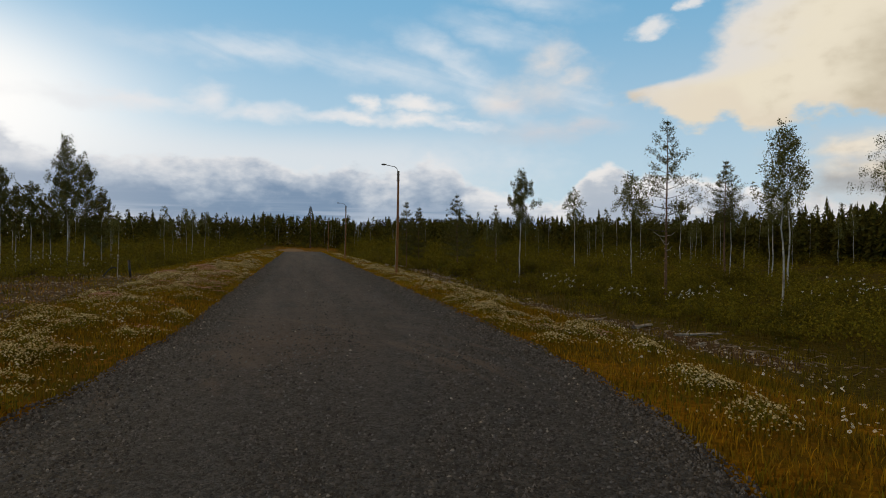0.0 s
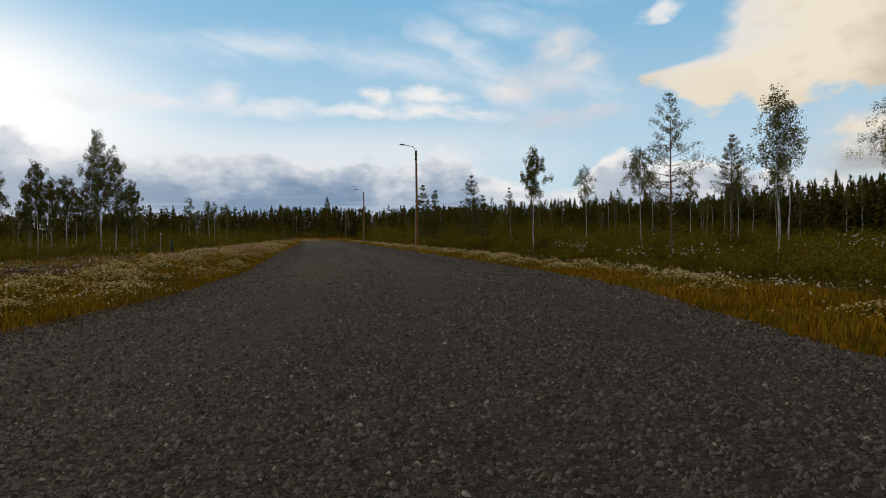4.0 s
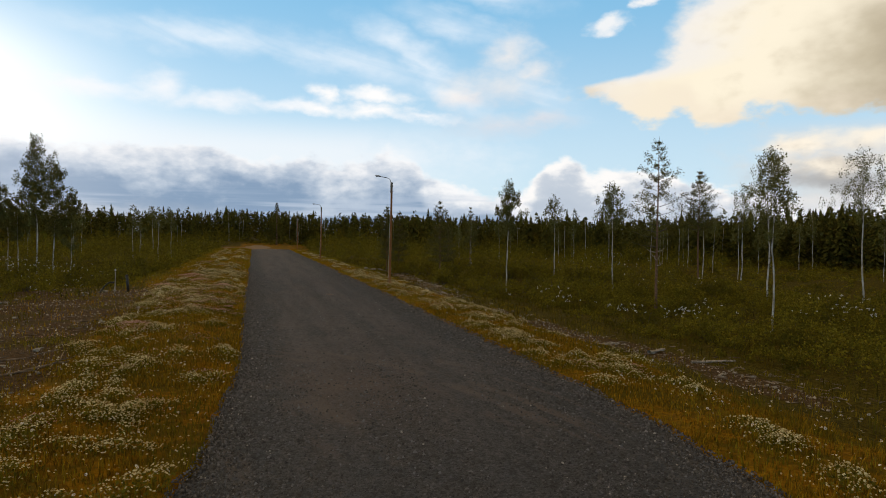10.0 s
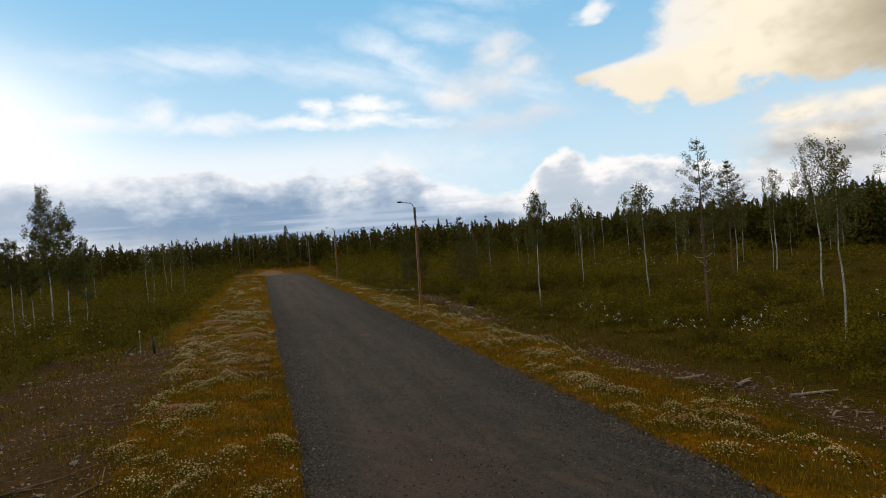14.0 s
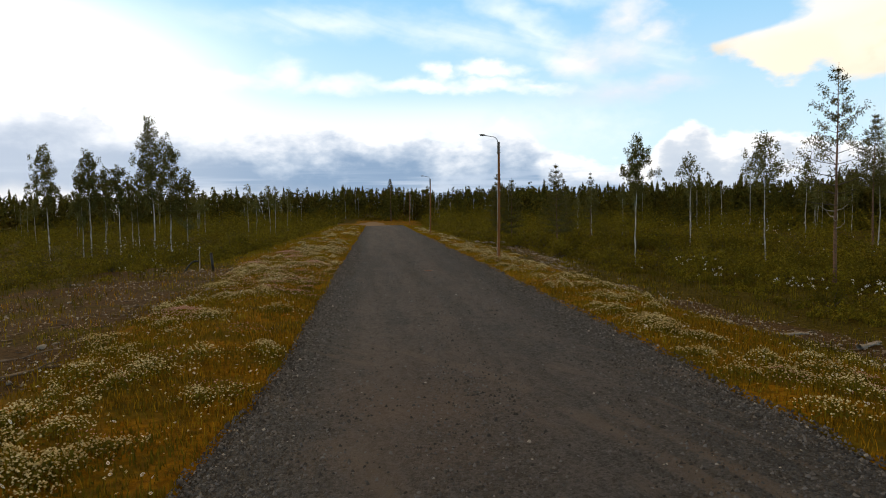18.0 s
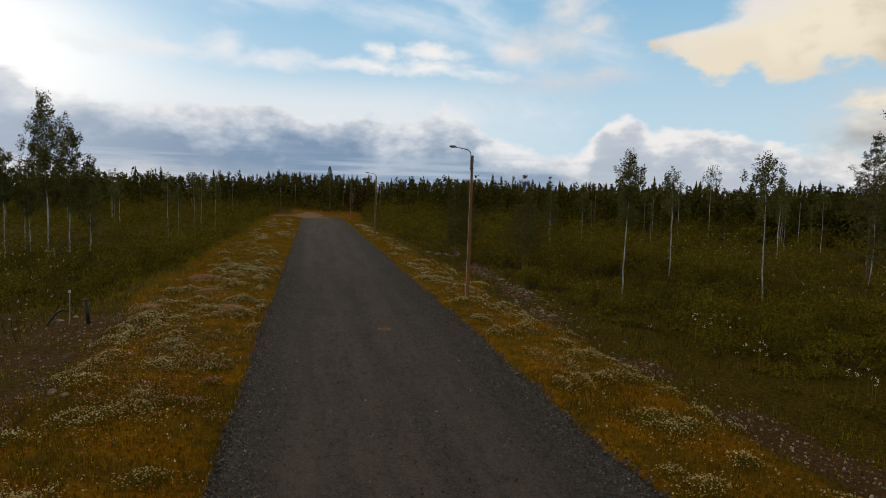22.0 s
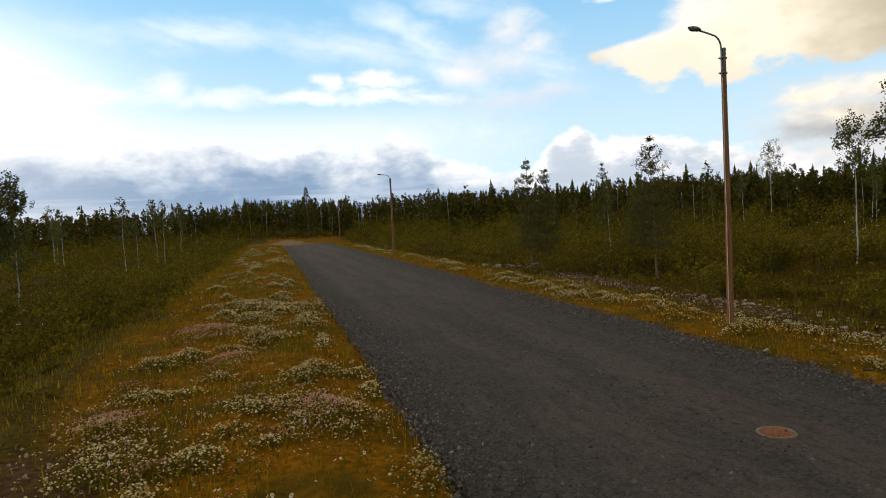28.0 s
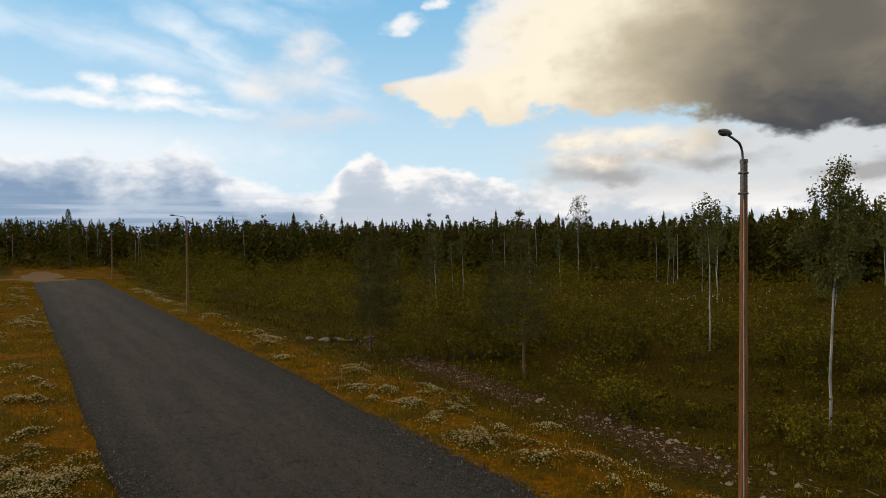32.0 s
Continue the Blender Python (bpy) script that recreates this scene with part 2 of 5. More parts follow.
    body = N.m("MULTIPLY", body, N.step(az, 80, 110, 1.0, 0.0))
    lit = N.mix(N.step(inside, 1.0, 8.0), (0.90, 0.86, 0.81), (0.98, 0.885, 0.70))
    lit = N.mix(N.m("MULTIPLY", N.step(N.m("MULTIPLY_ADD", lump, 0.30, N.m("MULTIPLY_ADD", bulk, 1.0, N.m("MULTIPLY", fine, 0.2))), 0.70, 0.90), 0.60), lit, (0.68, 0.59, 0.45))
    lit = N.mix(N.m("MULTIPLY", N.step(N.m("MULTIPLY_ADD", rag, -5.0, N.m("MULTIPLY_ADD", N.m("SUBTRACT", bulk, 0.5), 10.0, over)), 2.6, 0.4), N.step(az, 30, 40, 0.35, 0.5)), lit, (0.86, 0.74, 0.60))
    shade = N.m("ADD", N.m("MULTIPLY_ADD", N.m("SUBTRACT", bulk, 0.5), 22.0, az), N.m("MULTIPLY_ADD", rag, 6.0, N.m("MULTIPLY", N.m("SUBTRACT", 13.0, el), 0.25)))
    lit = N.mix(N.step(shade, 41, 52), lit, N.mix(N.step(bulk, 0.38, 0.62), (0.44, 0.375, 0.265), (0.56, 0.485, 0.35)))
    lit = N.mix(N.step(shade, 49, 60), lit, N.mix(N.step(bulk, 0.38, 0.62), (0.155, 0.142, 0.120), (0.225, 0.200, 0.160)))
    lit = N.mix(N.m("MULTIPLY", N.step(N.m("MULTIPLY_ADD", rag, 4.0, over), 6.0, 1.0), N.step(az, 52, 61)), lit, (0.078, 0.080, 0.086))
    col = N.mix(body, col, lit)
    # orange cover added over the unseen higher sky, to light the ground warmly
    lid = N.step(N.m("MULTIPLY_ADD", rag, 15.0, el), 26, 42)
    col = N.mix(lid, col, N.mix(N.step(bulk, 0.4, 0.6), (0.50, 0.315, 0.128), (0.68, 0.445, 0.190)))
    # dull earth below the horizon
    col = N.mix(N.step(el, -1.5, -0.2, 1.0, 0.0), col, (0.06, 0.06, 0.05))
    bg = N.add("ShaderNodeBackground")
    N.put(bg.inputs[0], col)
    bg.inputs[1].default_value = 1.0
    out = N.add("ShaderNodeOutputWorld")
    N.put(out.inputs[0], bg.outputs[0])


build_world()
sun = bpy.data.lights.new("sun", "SUN")
sun.energy, sun.angle, sun.color = 1.0, radians(14), (1.0, 0.79, 0.48)
sun_ob = new("sun", sun)
sa, se = radians(SUN_AZ), radians(SUN_EL)
sun_ob.matrix_world = look((math.sin(sa) * math.cos(se) * 90, math.cos(sa) * math.cos(se) * 90, math.sin(se) * 90), (0, 0, 0))
scene.view_settings.exposure = 0.0


# ---- materials ----
def material(name, rough=0.9, spec=0.2):
    """A material with a Principled shader; returns it, its Nodes, the shader and the object's coordinates."""
    mat = bpy.data.materials.new(name)
    mat.use_nodes = True
    N = Nodes(mat.node_tree)
    b = N.add("ShaderNodeBsdfPrincipled")
    b.inputs["Roughness"].default_value = rough
    b.inputs["Specular IOR Level"].default_value = spec
    out = N.add("ShaderNodeOutputMaterial")
    N.put(out.inputs[0], b.outputs[0])
    geo = N.add("ShaderNodeNewGeometry")
    return mat, N, b, geo


def bump(N, b, height, strength, distance):
    n = N.add("ShaderNodeBump")
    N.put(n.inputs["Height"], height)
    n.inputs["Strength"].default_value, n.inputs["Distance"].default_value = strength, distance
    N.put(b.inputs["Normal"], n.outputs[0])


def leafy(name, a, b_, c, rough=0.8, through=0.25):
    """Leaves and blades: three tones, by island, with some light let through."""
    mat, N, b, geo = material(name, rough, 0.03)
    r = geo.outputs["Random Per Island"]
    big = N.noise(geo.outputs["Position"], 0.45, 3.0)
    col = N.mix(N.step(r, 0.1, 0.9), a, b_)
    col = N.mix(N.step(big, 0.45, 0.68), col, c)
    N.put(b.inputs["Base Color"], col)
    t = N.add("ShaderNodeBsdfTranslucent")
    N.put(t.inputs[0], col)
    mx = N.add("ShaderNodeMixShader")
    mx.inputs[0].default_value = through
    N.put(mx.inputs[1], b.outputs[0])
    N.put(mx.inputs[2], t.outputs[0])
    outs = [n for n in N.tree.nodes if n.type == "OUTPUT_MATERIAL"][0]
    N.put(outs.inputs[0], mx.outputs[0])
    return mat


def plain(name, a, b_, scale=8.0, rough=0.85, spec=0.2, metal=0.0, relief=0.3, depth=0.01):
    """Two tones by noise at two scales, with fine relief."""
    mat, N, b, geo = material(name, rough, spec)
    n1 = N.noise(geo.outputs["Position"], scale, 6.0, 0.6)
    n2 = N.noise(geo.outputs["Position"], scale * 0.13, 3.0)
    f = N.m("ADD", N.m("MULTIPLY", n1, 0.65), N.m("MULTIPLY", n2, 0.35))
    N.put(b.inputs["Base Color"], N.mix(N.step(f, 0.38, 0.62), a, b_))
    b.inputs["Metallic"].default_value = metal
    bump(N, b, n1, relief, depth)
    return mat


def road_material():
    mat, N, b, geo = material("gravel_surface", 0.9, 0.15)
    pos = geo.outputs["Position"]
    sep = N.add("ShaderNodeSeparateXYZ")
    N.put(sep.inputs[0], pos)
    x, y, z = sep.outputs
    warp = N.noise(pos, 0.25, 3.0)
    xw = N.m("ADD", x, N.m("MULTIPLY", N.m("SUBTRACT", warp, 0.5), 0.9))
    vor = N.add("ShaderNodeTexVoronoi")
    N.put(vor.inputs["Vector"], pos)
    vor.inputs["Scale"].default_value = 26.0
    vor2 = N.add("ShaderNodeTexVoronoi")
    N.put(vor2.inputs["Vector"], pos)
    vor2.inputs["Scale"].default_value = 70.0
    tone = N.add("ShaderNodeSeparateColor")
    N.put(tone.inputs[0], vor.outputs["Color"])
    tone2 = N.add("ShaderNodeSeparateColor")
    N.put(tone2.inputs[0], vor2.outputs["Color"])
    grain = N.m("ADD", N.m("MULTIPLY", tone.outputs[0], 0.5), N.m("MULTIPLY", tone2.outputs[1], 0.5))
    # worn bands with brown fines, loose grey stone between and along the edges
    bend = N.m("MAXIMUM", N.m("SUBTRACT", 11.0, y), 0.0)
    xs = N.m("MULTIPLY_ADD", N.m("MULTIPLY", bend, bend), 0.0098, xw)
    mid = N.band(xs, -1.9, -0.9, 2.4, 3.8)
    patch = N.noise(pos, 0.5, 5.0, 0.6)
    lanes = N.noise(N.xyz(N.m("MULTIPLY", xs, 1.1), N.m("MULTIPLY", y, 0.045), 0.0), 1.0, 5.0, 0.62)
    brown = N.m("MULTIPLY", mid, N.step(N.m("MULTIPLY_ADD", patch, 0.5, lanes), 0.60, 0.86, 0.25, 1.0))
    brown = N.m("MULTIPLY", brown, N.step(y, 1.0, 13.0, 0.04, 1.0))
    # bed under the stones nearly black: shade of the gaps put into its colour
    col = N.mix(grain, (0.014, 0.0142, 0.0152), (0.108, 0.109, 0.114))
    fines = N.mix(grain, (0.064, 0.057, 0.055), (0.140, 0.125, 0.120))
    col = N.mix(brown, col, fines)
    tracks = N.noise(N.xyz(N.m("MULTIPLY", xs, 1.7), N.m("MULTIPLY", y, 0.11), 0.0), 1.0, 6.0, 0.68)
    col = N.mix(N.m("MULTIPLY", N.step(tracks, 0.46, 0.72), N.step(patch, 0.34, 0.62, 0.05, 0.55)), col, (0.040, 0.038, 0.037))
    mottle = N.noise(N.xyz(N.m("MULTIPLY", xs, 7.0), N.m("MULTIPLY", y, 2.6), 0.0), 1.0, 6.0, 0.7)
    col = N.mix(N.m("MULTIPLY", N.step(mottle, 0.50, 0.68), 0.62), col, (0.030, 0.0285, 0.029))
    col = N.mix(N.m("MULTIPLY", N.step(mottle, 0.44, 0.30), 0.40), col, (0.150, 0.137, 0.130))
    # faint arcs where wheels have turned
    cx, cy = N.m("ADD", x, 13.0), N.m("SUBTRACT", y, 4.0)
    ring = N.m("SQRT", N.m("ADD", N.m("MULTIPLY", cx, cx), N.m("MULTIPLY", cy, cy)))
    arc = N.noise(N.xyz(N.m("MULTIPLY", ring, 1.9), N.m("MULTIPLY", N.m("ARCTAN2", cy, cx), 1.5), 3.0), 1.0, 4.0, 0.6)
    arc = N.m("MULTIPLY", N.step(arc, 0.50, 0.62), N.m("MULTIPLY", N.band(y, 3, 7, 9, 22), N.step(patch, 0.40, 0.60)))
    bx, by = N.m("DIVIDE", N.m("ADD", xw, 0.2), 1.3), N.m("DIVIDE", N.m("SUBTRACT", y, 9.8), 2.8)
    worn = N.m("EXPONENT", N.m("MULTIPLY", N.m("MULTIPLY_ADD", bx, bx, N.m("MULTIPLY", by, by)), -1.0))
    col = N.mix(N.m("MULTIPLY", worn, N.step(patch, 0.30, 0.60, 0.35, 0.75)), col, N.mix(grain, (0.085, 0.062, 0.050), (0.150, 0.118, 0.100)))
    col = N.mix(N.m("MULTIPLY", arc, 0.65), col, (0.135, 0.110, 0.092))
    pale = N.step(N.noise(pos, 19.0, 2.0), 0.70, 0.76)
    col = N.mix(N.m("MULTIPLY", pale, 0.5), col, (0.22, 0.21, 0.20))
    N.put(b.inputs["Base Color"], col)
    h = N.m("ADD", N.m("MULTIPLY", vor.outputs["Distance"], -0.8), N.m("MULTIPLY", N.noise(pos, 60.0, 4.0), 0.6))
    h = N.m("ADD", h, N.m("MULTIPLY", vor2.outputs["Distance"], -0.5))
    bump(N, b, h, 1.0, 0.05)
    return mat


def ground_material():
    mat, N, b, geo = material("heath_ground", 1.0, 0.02)
    pos = geo.outputs["Position"]
    at = N.add("ShaderNodeAttribute")
    at.attribute_name = "zone"
    sep = N.add("ShaderNodeSeparateColor")
    N.put(sep.inputs[0], at.outputs["Color"])
    n1 = N.noise(pos, 0.6, 6.0, 0.6)
    n2 = N.noise(pos, 9.0, 6.0, 0.65)
    n3 = N.noise(pos, 45.0, 4.0, 0.6)
    green = N.mix(N.step(n2, 0.35, 0.65), (0.030, 0.025, 0.004), (0.085, 0.066, 0.008))
    dry = N.mix(N.step(n2, 0.35, 0.65), (0.130, 0.062, 0.003), (0.260, 0.135, 0.006))
    n4 = N.noise(pos, 2.6, 5.0, 0.6)
    dry = N.mix(N.m("MULTIPLY", N.step(n1, 0.42, 0.60), 0.85), dry, (0.072, 0.060, 0.007))
    dry = N.mix(N.m("MULTIPLY", N.step(n4, 0.50, 0.62), 0.55), dry, (0.060, 0.044, 0.005))
    soil = N.mix(N.step(n2, 0.3, 0.7), (0.034, 0.022, 0.011), (0.096, 0.062, 0.030))
    soil = N.mix(N.step(n3, 0.60, 0.72), soil, (0.14, 0.105, 0.068))
    edge = N.m("MULTIPLY", N.m("SUBTRACT", n1, 0.5), 0.9)
    f = N.step(N.m("ADD", sep.outputs[1], edge), 0.25, 0.75)
    col = N.mix(f, green, dry)
    col = N.mix(N.step(N.m("ADD", sep.outputs[0], edge), 0.35, 0.7), col, soil)
    sand = N.mix(n2, (0.16, 0.112, 0.070), (0.25, 0.19, 0.13))
    col = N.mix(N.step(sep.outputs[2], 0.3, 0.7), col, sand)
    N.put(b.inputs["Base Color"], col)
    bump(N, b, N.m("ADD", n2, N.m("MULTIPLY", n3, 0.5)), 0.7, 0.06)
    return mat


M_ROAD, M_GROUND = road_material(), ground_material()
M_ROCK = plain("pale_weathered_rock", (0.14, 0.125, 0.10), (0.36, 0.325, 0.275), 6.0, 0.9)
M_DRY = leafy("dry_golden_grass", (0.150, 0.074, 0.004), (0.40, 0.215, 0.010), (0.150, 0.118, 0.009), 0.75, 0.3)
M_GREENGRASS = leafy("green_grass", (0.125, 0.100, 0.006), (0.280, 0.218, 0.014), (0.22, 0.155, 0.009), 0.75, 0.3)
M_BUSH = leafy("willow_leaves", (0.094, 0.076, 0.007), (0.205, 0.165, 0.014), (0.070, 0.059, 0.006), 0.75, 0.2)
M_BIRCHLEAF = leafy("birch_leaves", (0.080, 0.080, 0.024), (0.180, 0.172, 0.052), (0.118, 0.116, 0.034), 0.75, 0.28)
M_NEEDLE = leafy("pine_needles", (0.056, 0.053, 0.014), (0.140, 0.126, 0.036), (0.090, 0.083, 0.022), 0.7, 0.2)
M_FOREST = leafy("far_forest_foliage", (0.052, 0.048, 0.009), (0.115, 0.102, 0.017), (0.066, 0.060, 0.011), 0.9, 0.05)
M_FLOWER = leafy("cream_flower_heads", (0.30, 0.245, 0.10), (0.72, 0.66, 0.40), (0.42, 0.34, 0.17), 0.8, 0.3)
M_PINKFLOWER = leafy("faded_pink_clover", (0.34, 0.18, 0.14), (0.56, 0.38, 0.31), (0.44, 0.25, 0.21), 0.8, 0.3)
M_CLOVERLEAF = leafy("clover_leaves", (0.068, 0.060, 0.008), (0.160, 0.138, 0.016), (0.100, 0.088, 0.012), 0.7, 0.25)
M_RANK = leafy("rank_field_grass", (0.044, 0.036, 0.004), (0.118, 0.094, 0.010), (0.088, 0.060, 0.006), 0.8, 0.25)
M_TURF = leafy("matted_turf", (0.095, 0.056, 0.004), (0.250, 0.150, 0.010), (0.085, 0.076, 0.007), 0.8, 0.25)
M_DAISY = leafy("white_petals", (0.74, 0.74, 0.70), (0.84, 0.84, 0.80), (0.80, 0.78, 0.70), 0.6, 0.3)
M_YELLOW = plain("yellow_flower_disc", (0.60, 0.36, 0.03), (0.70, 0.45, 0.05), 60.0)
M_PINEBARK = plain("pine_bark", (0.10, 0.062, 0.042), (0.22, 0.125, 0.075), 14.0, 0.95, 0.1, 0.0, 0.8, 0.03)
M_TWIG = plain("dark_twigs", (0.045, 0.035, 0.028), (0.09, 0.07, 0.055), 20.0)
M_DEADWOOD = plain("bleached_dead_wood", (0.20, 0.165, 0.125), (0.42, 0.37, 0.31), 12.0, 0.9)
M_BRUSHWOOD = plain("weathered_brown_sticks", (0.075, 0.052, 0.034), (0.24, 0.19, 0.14), 5.0, 0.9)
M_IRON = plain("rusty_cast_iron", (0.15, 0.052, 0.024), (0.25, 0.100, 0.050), 25.0, 0.8, 0.4, 0.2)
M_RIM = plain("worn_iron_rim", (0.12, 0.11, 0.10), (0.20, 0.18, 0.165), 30.0, 0.7, 0.4, 0.3)
M_BLACK = plain("black_plastic", (0.012, 0.012, 0.012), (0.022, 0.021, 0.020), 30.0, 0.5, 0.4)
M_STEEL = plain("galvanised_steel", (0.14, 0.135, 0.13), (0.24, 0.235, 0.225), 18.0, 0.5, 0.5, 0.6)
M_HEAD = plain("grey_lamp_housing", (0.13, 0.135, 0.13), (0.22, 0.22, 0.21), 14.0, 0.5, 0.4)
M_CABLE = plain("pale_cable_cover", (0.42, 0.40, 0.37), (0.58, 0.55, 0.50), 14.0, 0.6, 0.3)


def pole_material():
    mat, N, b, geo = material("weathered_pole_wood", 0.95, 0.04)
    sep = N.add("ShaderNodeSeparateXYZ")
    N.put(sep.inputs[0], geo.outputs["Position"])
    x, y, z = sep.outputs
    grain = N.noise(N.xyz(N.m("MULTIPLY", x, 40.0), N.m("MULTIPLY", y, 40.0), N.m("MULTIPLY", z, 1.2)), 1.0, 6.0, 0.65)
    blot = N.noise(geo.outputs["Position"], 1.3, 4.0)
    col = N.mix(N.step(grain, 0.3, 0.7), (0.15, 0.064, 0.023), (0.34, 0.158, 0.062))
    col = N.mix(N.step(N.m("ADD", z, N.m("MULTIPLY", blot, 2.0)), 6.3, 7.3), col, N.mix(grain, (0.12, 0.095, 0.07), (0.25, 0.20, 0.155)))
    N.put(b.inputs["Base Color"], col)
    bump(N, b, grain, 0.6, 0.01)
    return mat


def birch_material():
    mat, N, b, geo = material("birch_bark", 0.75, 0.25)
    sep = N.add("ShaderNodeSeparateXYZ")
    N.put(sep.inputs[0], geo.outputs["Position"])
    x, y, z = sep.outputs
    marks = N.noise(N.xyz(N.m("MULTIPLY", x, 3.0), N.m("MULTIPLY", y, 3.0), N.m("MULTIPLY", z, 11.0)), 1.0, 4.0, 0.6)
    blot = N.noise(geo.outputs["Position"], 1.6, 4.0)
    col = N.mix(N.step(blot, 0.35, 0.65), (0.26, 0.24, 0.20), (0.50, 0.47, 0.42))
    col = N.mix(N.step(marks, 0.60, 0.68), col, (0.05, 0.042, 0.036))
    N.put(b.inputs["Base Color"], col)
    bump(N, b, marks, 0.4, 0.01)
    return mat


def lens_material():
    mat, N, b, geo = material("clouded_lamp_lens", 0.25, 0.5)
    b.inputs["Base Color"].default_value = (0.10, 0.10, 0.10, 1)
    return mat


M_POLE, M_BIRCHBARK, M_LENS = pole_material(), birch_material(), lens_material()


# ---- shape helpers ----
rng = np.random.default_rng(7)


def mesh_np(name, verts, faces, mat, smooth=False):
    """A mesh from arrays: verts (n, 3) and faces (m, 3 or 4)."""
    verts, faces = np.asarray(verts, np.float32), np.asarray(faces, np.int32)
    k = faces.shape[1]
    me = bpy.data.meshes.new(name)
    me.vertices.add(len(verts))
    me.vertices.foreach_set("co", verts.ravel())
    me.loops.add(faces.size)
    me.loops.foreach_set("vertex_index", faces.ravel())
    me.polygons.add(len(faces))
    me.polygons.foreach_set("loop_start", np.arange(0, faces.size, k, dtype=np.int32))
    if smooth:
        me.polygons.foreach_set("use_smooth", np.ones(len(faces), bool))
    me.materials.append(mat)
    me.update(calc_edges=True)
    return me


def part_np(name, verts, faces, mat, parent=None, label="", smooth=False):
    ob = new(name, mesh_np(name, verts, faces, mat, smooth))
    ob.parent = parent
    return tagged(ob, label)


def part(name, bm, mat, parent=None, label="", smooth=True):
    me = bpy.data.meshes.new(name)
    bm.to_mesh(me)
    bm.free()
    me.materials.append(mat)
    if smooth:
        me.polygons.foreach_set("use_smooth", np.ones(len(me.polygons), bool))
    ob = new(name, me)
    ob.parent = parent
    return tagged(ob, label)


def thing(name, m, label, category, group="", kind=""):
    ob = new(name)
    ob.matrix_world = m
    ob.empty_display_size = 0.1
    return tagged(ob, label, category, group, kind)


def tube_np(points, radii, sides=7):
    """Verts and quads of a tapered tube along points."""
    p, r = np.asarray(points, float), np.asarray(radii, float)
    d = np.gradient(p, axis=0)
    d /= np.linalg.norm(d, axis=1, keepdims=True) + 1e-9
    ref = np.where(np.abs(d[:, 2:3]) > 0.9, [[1.0, 0, 0]], [[0, 0, 1.0]])
    a = np.cross(d, ref)
    a /= np.linalg.norm(a, axis=1, keepdims=True) + 1e-9
    b = np.cross(d, a)
    ang = np.arange(sides) * 2 * np.pi / sides
    v = p[:, None] + r[:, None, None] * (np.cos(ang)[None, :, None] * a[:, None] + np.sin(ang)[None, :, None] * b[:, None])
    n = len(p)
    i, j = np.meshgrid(np.arange(n - 1), np.arange(sides), indexing="ij")
    q = np.stack([i * sides + j, i * sides + (j + 1) % sides, (i + 1) * sides + (j + 1) % sides, (i + 1) * sides + j], -1).reshape(-1, 4)
    return v.reshape(-1, 3), q


def merged(pieces):
    vs, fs, n = [], [], 0
    for v, f in pieces:
        vs.append(v)
        fs.append(f + n)
        n += len(v)
    return np.concatenate(vs), np.concatenate(fs)


def cards(points, size, rnd, squash=1.0, up=0.0):
    """Leaf-shaped quads (a kite each) of random turn at points; size: length of each."""
    n = len(points)
    a = rnd.normal(size=(n, 3))
    a[:, 2] += up
    a /= np.linalg.norm(a, axis=1, keepdims=True)
    b = np.cross(a, rnd.normal(size=(n, 3)))
    b /= np.linalg.norm(b, axis=1, keepdims=True)
    s = np.broadcast_to(np.asarray(size, float), (n,))[:, None]
    v = np.stack([points - a * s * 0.5, points + b * s * 0.30 * squash, points + a * s * 0.5, points - b * s * 0.30 * squash], 1)
    return v.reshape(-1, 3), np.arange(4 * n).reshape(n, 4)


def blades(base, height, rnd, width=0.012, lean=0.35):
    """Grass blades: one bent, pointed strip of two quads' worth of triangles each."""
    n = len(base)
    ang = rnd.uniform(0, 2 * np.pi, n)
    d = np.stack([np.cos(ang), np.sin(ang), np.zeros(n)], 1)
    s = np.stack([-np.sin(ang), np.cos(ang), np.zeros(n)], 1)
    h = np.broadcast_to(np.asarray(height, float), (n,))[:, None]
    l = (rnd.uniform(0.1, 1.0, n) * lean)[:, None] * h
    w = np.broadcast_to(np.asarray(width, float), (n,))[:, None]
    z = np.array([[0, 0, 1.0]])
    v = np.stack([base - s * w, base + s * w, base + d * l * 0.35 + z * h * 0.6 + s * w * 0.7, base + d * l * 0.35 + z * h * 0.6 - s * w * 0.7, base + d * l + z * h], 1)
    k = np.arange(n)[:, None] * 5
    f = np.concatenate([k + [[0, 1, 2]], k + [[0, 2, 3]], k + [[3, 2, 4]]])
    return v.reshape(-1, 3), f


def vnoise(x, y, seed=0):
    """Smooth value noise on arrays, 0 to 1, with cells of one metre."""
    x, y = np.asarray(x, float), np.asarray(y, float)
    xi, yi = np.floor(x).astype(np.int64), np.floor(y).astype(np.int64)
    fx, fy = x - xi, y - yi
    fx, fy = fx * fx * (3 - 2 * fx), fy * fy * (3 - 2 * fy)

    def h(i, j):
        n = (i * 374761393 + j * 668265263 + seed * 974711) & 0xFFFFFFFF
        n = ((n ^ (n >> 13)) * 1274126177) & 0xFFFFFFFF
        return ((n ^ (n >> 16)) & 0xFFFF) / 65535.0

    return (h(xi, yi) * (1 - fx) + h(xi + 1, yi) * fx) * (1 - fy) + (h(xi, yi + 1) * (1 - fx) + h(xi + 1, yi + 1) * fx) * fy


def sstep(v, a, b):
    t = np.clip((np.asarray(v, float) - a) / (b - a), 0, 1)
    return t * t * (3 - 2 * t)


# ---- plan of the ground ----
ROAD_L, ROAD_R, ROAD_END = -2.45, 4.6, 124.0


